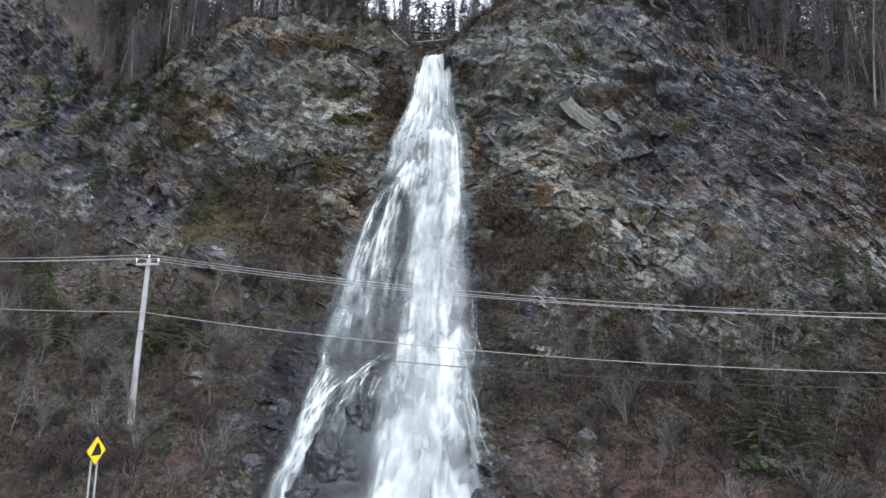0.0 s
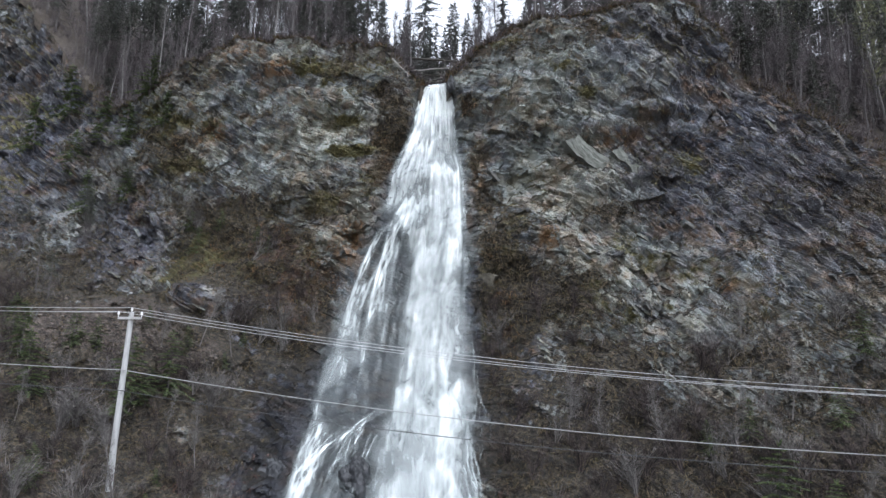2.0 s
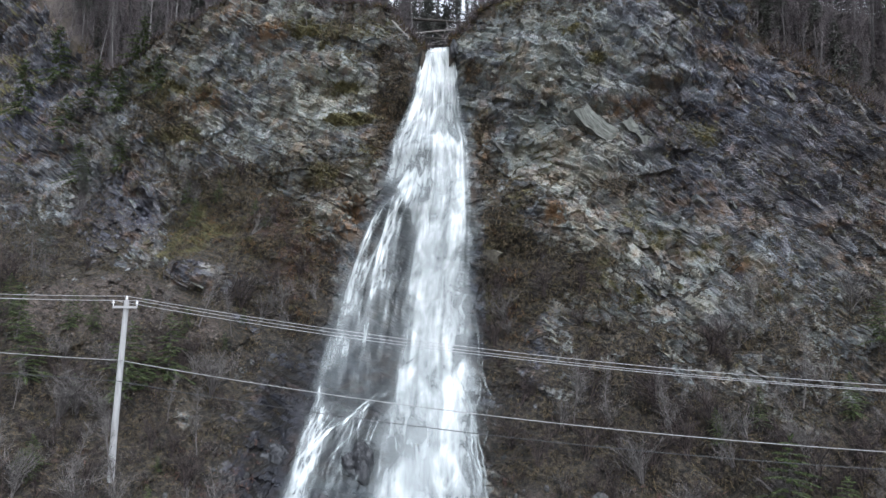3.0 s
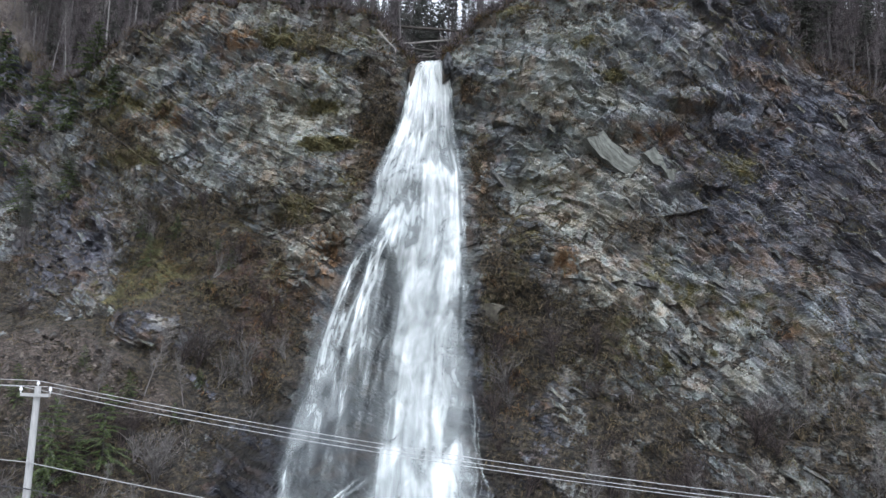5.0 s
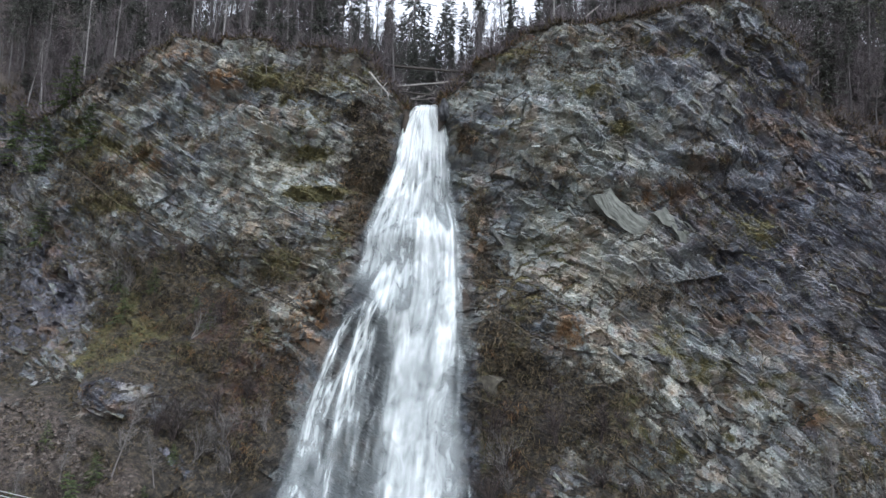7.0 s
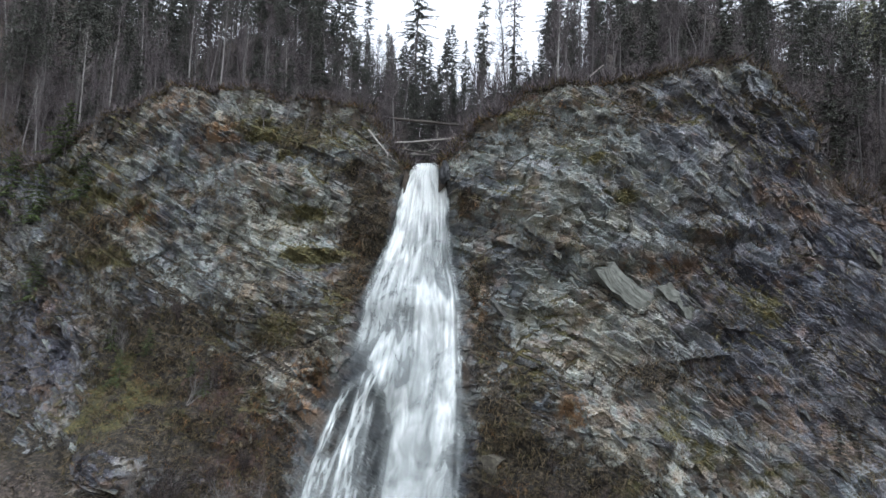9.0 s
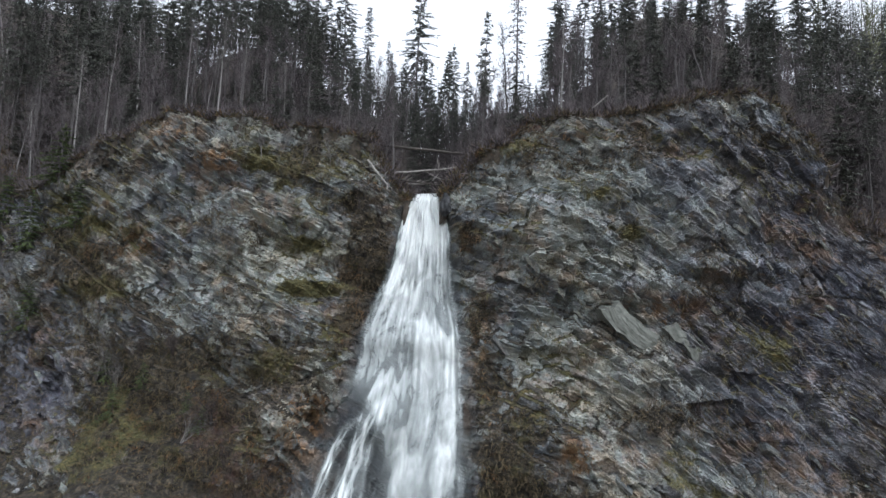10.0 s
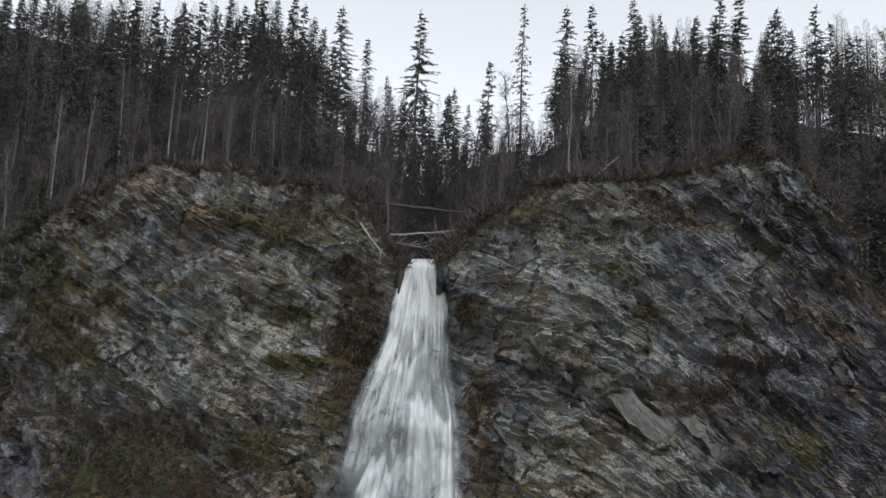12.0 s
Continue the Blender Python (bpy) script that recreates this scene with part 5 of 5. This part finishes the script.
tufts("red_brush", "dry reddish brush at the foot of the bank", RED_TWIG, lambda x, z: 0.8 * np.exp(-((x - 9) / 5) ** 2 - ((z + 0.2) / 1.8) ** 2) + 0.35 * np.exp(-((x + 11) / 4) ** 2 - ((z - 1.2) / 1.5) ** 2), 70000, 0.42, 54)

# young green firs on the banks
young = [spruce(4, 900 + k, YOUNG, bare=0.02, spread=0.46, lush=10.0, leaf=0.36, name="young_fir") for k in range(2)]
for t in young:
    tagged(t, "young green fir growing on the brown bank", "tree", "young firs on the bank")
for k, (x, z, h) in enumerate(((-17.6, 10.6, 1.3), (-14.9, 9.0, 1.7), (-19.8, 9.0, 2.0), (-21.0, 9.2, 2.2), (-12.6, 8.2, 1.0), (-19.3, 2.6, 1.3), (-21.5, 3.2, 1.2), (-15.8, 6.0, 2.2), (-19.0, 5.4, 1.6), (-16.2, 1.6, 1.0), (-13.6, 2.4, 0.9), (-12.3, 9.6, 1.1), (-23.5, 4.6, 1.8), (-25.5, 9.8, 2.6), (-18.0, 1.0, 1.1), (-16.6, 5.5, 4.2), (-15.0, 6.6, 3.6), (-21.5, 6.5, 3.5), (-23.5, 8.5, 3.2), (-18.5, 2.5, 2.0), (-13.2, 1.0, 1.4), (13.9, 0.7, 4.8), (15.6, 0.5, 3.6), (12.7, 4.6, 1.6), (14.6, 5.4, 1.8), (20.4, 9.3, 2.4),
                                 (21.8, 8.6, 2.4), (18.4, 6.0, 2.0), (-12.0, 16.3, 1.4), (-12.9, 17.2, 1.2), (-17.5, 16.5, 2.0), (-15.8, 18.2, 1.6), (-18.8, 18.4, 1.8), (-25, 21, 3.0), (-28.5, 20.5, 3.5), (-31, 24, 4), (-22.5, 27.5, 3.2), (-26, 26, 4), (-33, 30, 5), (-29, 27, 4.5), (-36, 27, 5), (-24.5, 30.5, 4))):
    put_tree(young[k % 2], x, on_face(x, z) - 0.1, z, h, 4.0, 4)
random.seed(47)
for i in range(11):
    x = random.uniform(-36, -25)
    z = random.uniform(12, 21)
    put_tree(random.choice(protos), x, on_face(x, z), z, random.uniform(3, 6), 14.0, 3)


# ---- fallen logs at the lip ----
def log(name, label, a, b, r0, r1, mat, stubs, seed):
    random.seed(seed)
    a, b = Vector(a), Vector(b)
    ob = thing(name, label, "log", at=a)
    s = Soup()
    d = b - a
    pts = [d * (k / 5) + Vector((0, 0, -0.05 * math.sin(math.pi * k / 5))) + Vector((random.uniform(-1, 1), 0, random.uniform(-1, 1))) * 0.03 for k in range(6)]
    s.tube(pts, [r0 + (r1 - r0) * k / 5 for k in range(6)], 8)
    hang("stem", s.mesh("stem", mat), ob)
    for i in range(stubs):
        f = random.uniform(0.3, 0.98)
        t = Soup()
        p = d * f
        t.tube([p, p + Vector((random.uniform(-0.4, 0.4), random.uniform(-0.5, 0.1), random.uniform(-0.4, 0.5))) * random.uniform(0.6, 1.6)], [0.025, 0.008], 4)
        hang("branch", t.mesh("branch", mat), ob)
    return ob


log("fallen_log", "dark rotten log lying across the stream above the lip", (-4.0, 52, 33.0), (2.0, 51.6, 32.5), 0.1, 0.07, DARK_LOG, 4, 1)
log("fallen_log", "bleached grey log lying across the stream", (-2.5, 49.9, 30.8), (1.8, 49.7, 31.3), 0.06, 0.035, LOG, 5, 2)
log("fallen_log", "bleached dead branch hanging over the cliff edge", (-3.9, 48.8, 31.2), (-2.5, 48.0, 29.5), 0.06, 0.035, LOG, 4, 3)
log("fallen_log", "thin dead stem caught in the stream bed", (-2.6, 49.4, 30.4), (0.6, 48.9, 29.9), 0.06, 0.04, DARK_LOG, 6, 4)
random.seed(83)
for k in range(9):
    x, y, z = random.uniform(-3.6, 1.4), random.uniform(48.6, 51.5), random.uniform(29.9, 31.2)
    a = random.uniform(-0.5, 0.5) + (0 if k % 2 else math.pi)
    l = random.uniform(0.9, 2.3)
    log("dead_branch", "thin bleached branch tangled in the stream bed" if k % 3 else "thin dark branch tangled in the stream bed", (x, y, z), (x + l * math.cos(a), y + random.uniform(-0.4, 0.2), z + random.uniform(-0.6, 0.7)), 0.03, 0.012, LOG if k % 3 else DARK_LOG, 3, 90 + k)
log("fallen_log", "leaning dead stem on the cliff edge", (7.6, 47.3, 33.6), (9.1, 47.3, 35.0), 0.05, 0.03, LOG, 3, 5)

# ---- pole, wires and sign ----
pole = thing("utility_pole", "weathered grey wooden utility pole with a short crossarm", "utility pole", at=(-15.05, 34.7, 1.2))
s = Soup()
s.tube([(0, 0, -0.4), (0, 0, 3), (0.06, 0, 6), (0.13, 0, 9.25)], [0.16, 0.15, 0.135, 0.115], 12)
hang("shaft", s.mesh("shaft", POLE), pole)
bm = bmesh.new()
bmesh.ops.create_cube(bm, size=1.0, matrix=Matrix.LocRotScale((0.13, -0.14, 8.95), Euler((0, 0, -0.15)), (1.2, 0.1, 0.11)))
bmesh.ops.bevel(bm, geom=bm.edges[:], offset=0.012, segments=1)
crossarm = part("crossarm", bm, POLE, pole)
TIPS = []
for ox, oz in ((-0.42, 9.06), (0.13, 9.27), (0.68, 9.06)):
    s = Soup()
    oy = -0.14 if oz < 9.2 else 0
    s.tube([(ox, oy, oz - 0.05), (ox, oy, oz + 0.05), (ox, oy, oz + 0.06), (ox, oy, oz + 0.13), (ox, oy, oz + 0.135), (ox, oy, oz + 0.2)], [0.02, 0.02, 0.06, 0.06, 0.04, 0.045], 10)
    hang("insulator", s.mesh("insulator", CERAMIC), crossarm if oy else pole, "white ceramic insulator")
    TIPS.append(Vector((ox, oy, oz + 0.2)) + pole.location)
for oz in (6.5, 5.55):
    s = Soup()
    s.tube([(0.0, -0.18, oz), (0.02, 0.18, oz)], [0.02, 0.02], 6)
    s.tube([(0.06, -0.16, oz - 0.06), (0.06, -0.16, oz + 0.06)], [0.035, 0.035], 8)
    hang("bracket", s.mesh("bracket", ARM), pole, "steel cable bracket")
TIPS += [pole.location + Vector((0.06, -0.18, 6.5)), pole.location + Vector((0.06, -0.18, 5.55))]


def wire(start, end, sag, radius, mat, label):
    s = Soup()
    d = end - start
    pts = [start + d * t + Vector((0, 0, -4 * sag * t * (1 - t))) for t in np.linspace(0, 1, 41)]
    s.tube(pts, [radius] * len(pts), 6)
    return tagged(new("overhead_wire", s.mesh("overhead_wire", mat)), label, "wire", "wires on the utility pole")


for i, tip in enumerate(TIPS):
    mat, r = ((WIRE, 0.013), (WIRE, 0.013), (WIRE, 0.013), (CABLE, 0.02), (BLACK_CABLE, 0.02))[i]
    label = ("bare aluminium power line strung from the pole", "grey telephone cable strung from the pole", "thin black cable strung from the pole")[max(0, i - 2)]
    wire(tip, tip + Vector((82, -12.6, (-0.75, -0.75, -0.75, 0.3, 1.0)[i])), 2.98, r, mat, label)
    wire(tip, tip + Vector((-60, 13.5, 6.2 if i < 3 else 7.6)), 1.65, r, mat, label)

sign = thing("warning_sign", "yellow diamond warning sign with a black slope symbol on two posts", "road sign", at=(-12.12, 25.4, GROUND))
sign.rotation_euler = (0, 0, radians(78))
for ox in (-0.16, 0.16):
    bm = bmesh.new()
    bmesh.ops.create_cube(bm, size=1.0, matrix=Matrix.LocRotScale((ox, 0.05, 1.45), None, (0.06, 0.04, 3.1)))
    bmesh.ops.bevel(bm, geom=bm.edges[:], offset=0.006, segments=1)
    part("post", bm, ARM, sign, "grey steel post")


def plate(name, outline, y, thick, mat, parent, label=""):
    bm = bmesh.new()
    front = [bm.verts.new((x, y, z)) for x, z in outline]
    rear = [bm.verts.new((x, y + thick, z)) for x, z in outline]
    bm.faces.new(front)
    bm.faces.new(list(reversed(rear)))
    for i in range(len(front)):
        j = (i + 1) % len(front)
        bm.faces.new((front[j], front[i], rear[i], rear[j]))
    bmesh.ops.recalc_face_normals(bm, faces=bm.faces[:])
    return part(name, bm, mat, parent, label)


C = 3.03
diamond = lambda r: [(0, C - r), (r, C), (0, C + r), (-r, C)]
plate("backing", diamond(0.512), 0.022, 0.006, SIGN_BACK, sign)
face = plate("face", diamond(0.482), 0.006, 0.006, YELLOW, sign, "yellow face")
plate("symbol", [(-0.27, C - 0.16), (0.25, C - 0.16), (0.25, C - 0.02), (0.08, C + 0.28), (0.0, C + 0.26)], 0.0, 0.004, BLACK, face, "black slope symbol")
plate("border", diamond(0.507), 0.014, 0.006, BLACK, face, "thin black border")

# ---- loose slabs and stones of the cliff ----
def slab_mesh(seed, l, w, h):
    random.seed(seed)
    bm = bmesh.new()
    bmesh.ops.create_cube(bm, size=1.0)
    for v in bm.verts:
        v.co = Vector((v.co.x * l * random.uniform(0.75, 1.1), v.co.y * w * random.uniform(0.7, 1.1), v.co.z * h * random.uniform(0.6, 1.1)))
        v.co.x += v.co.z * random.uniform(-0.8, 0.8)
    bmesh.ops.bevel(bm, geom=bm.edges[:], offset=0.02, segments=1)
    me = bpy.data.meshes.new("rock_slab")
    bm.to_mesh(me)
    bm.free()
    me.materials.append(SLAB)
    return me


slabs = [slab_mesh(1000 + k, 1.0, 0.6, random.Random(k).uniform(0.2, 0.5)) for k in range(8)]
random.seed(61)
count = 0
while count < 280:
    x, z = random.uniform(-24, 25), random.uniform(7, 33)
    gx_, gz_ = np.array([x]), np.array([z])
    if z > float(rim_z(gx_)[0]) - 0.6 or float(in_fall(gx_, gz_)[0]) > 0.02 or float(soil_at(gx_, gz_)[0]) > 0.34:
        continue
    ob = new("rock_slab", slabs[random.randrange(8)])
    ob.parent = cliff
    k = random.uniform(0.3, 0.8)
    ob.matrix_basis = pose(x, on_face(x, z) + 0.12 * k, z, random.uniform(-25, 25), DIP + random.uniform(-14, 14), random.uniform(-35, 35)) @ Matrix.Diagonal((k * random.uniform(0.7, 1.6), k, k * random.uniform(0.4, 1.1), 1))
    count += 1

def rough_block(name, seed, l, w, h, skew):
    """A broken slab with ragged edges and a rough face."""
    random.seed(seed)
    bm = bmesh.new()
    bmesh.ops.create_cube(bm, size=1.0)
    bmesh.ops.subdivide_edges(bm, edges=bm.edges[:], cuts=9, use_grid_fill=True)
    for v in bm.verts:
        p = Vector((v.co.x * l, v.co.y * w, v.co.z * h))
        p.x += skew * p.z + 0.3 * noise.noise(Vector((seed, p.z * 2.2, p.y))) + 0.1 * noise.noise(Vector((seed, p.z * 7.0, p.y)))
        p.z += 0.22 * noise.noise(Vector((p.x * 1.5, seed, p.y))) + 0.08 * noise.noise(Vector((p.x * 6.0, seed, p.y)))
        p.y += 0.10 * noise.noise(p * 1.4 + Vector((seed, 0, 0))) + 0.05 * noise.noise(p * 5.0)
        v.co = p
    me = bpy.data.meshes.new(name)
    bm.to_mesh(me)
    bm.free()
    me.materials.append(SLAB)
    return me


for x, z, y_in, l, w, h, skew, turn, label in ((9.9, 22.0, 0.3, 4.2, 0.7, 1.0, 0.35, (4, DIP + 3, 6), "large pale greenish slab"),
                                               (11.9, 21.8, 0.25, 2.2, 0.6, 0.6, 0.3, (4, DIP + 6, 4), "smaller pale slab"),
                                               (2.7, 13.4, 0.72, 1.5, 1.2, 2.05, 0.08, (6, 14, -20), "square olive-grey block beside the water")):
    ob = new("rock_slab", rough_block("rock_slab", 3 + l, l, w, h, skew))
    ob.parent = cliff
    ob.matrix_basis = pose(x, on_face(x, z) + y_in, z, *turn)
    ob.data.materials[0] = TAN_BLOCK if h > 2 else PALE_SLAB
    tagged(ob, label)

# stones on the gravel spur, too many to count
np.random.seed(77)
sx, sz = np.random.uniform(-29, -11, 9000), np.random.uniform(6.5, 13, 9000)
lies = (np.random.random(9000) < 0.75 * spots(GRAVEL, sx, sz)) & (sz < curve(CREST, sx) - 0.2)
sx, sz = sx[lies], sz[lies]
size = 0.03 + 0.13 * np.random.random(len(sx)) ** 3
corners = np.array([(1, 0, 0), (-1, 0, 0), (0, 1, 0), (0, -1, 0), (0, 0, 0.7), (0, 0, -0.7)])
sv = np.stack([sx, face_y(sx, sz), sz], 1)[:, None, :] + corners[None] * size[:, None, None] * np.random.uniform(0.6, 1.3, (len(sx), 6, 1))
sides = np.array([(0, 2, 4), (2, 1, 4), (1, 3, 4), (3, 0, 4), (2, 0, 5), (1, 2, 5), (3, 1, 5), (0, 3, 5)])
sf = (np.arange(len(sx)) * 6)[:, None, None] + sides[None]
tagged(new("gravel", mesh_from("gravel", sv.reshape(-1, 3), sf.reshape(-1, 3), SPUR_STONE)), "loose brown-grey stones on the gravel spur", "gravel", kind="stuff")

# scree at the foot of the cliff
stone_meshes = []
for k in range(5):
    bm = bmesh.new()
    bmesh.ops.create_icosphere(bm, subdivisions=1, radius=1.0)
    random.seed(1200 + k)
    for v in bm.verts:
        v.co *= random.uniform(0.65, 1.15)
        v.co.z *= 0.65
    me = bpy.data.meshes.new("stone")
    bm.to_mesh(me)
    bm.free()
    me.materials.append(SCREE)
    stone_meshes.append(me)
scree = thing("scree", "grey broken stones lying at the foot of the cliff", "scree", at=(0, 0, 0))
random.seed(71)
for i in range(295):
    x = random.gauss(4.4, 1.5) if i % 2 else random.gauss(-9.6, 1.3)
    z = abs(random.gauss(0, 1.5)) - 1.1
    ob = new("stone", stone_meshes[i % 5])
    ob.parent = scree
    ob.matrix_basis = pose(x, on_face(x, z) - 0.05, z, random.uniform(0, 360), random.uniform(0, 360), random.uniform(0, 360)) @ Matrix.Scale(0.05 + 0.2 * random.random() ** 2, 4)
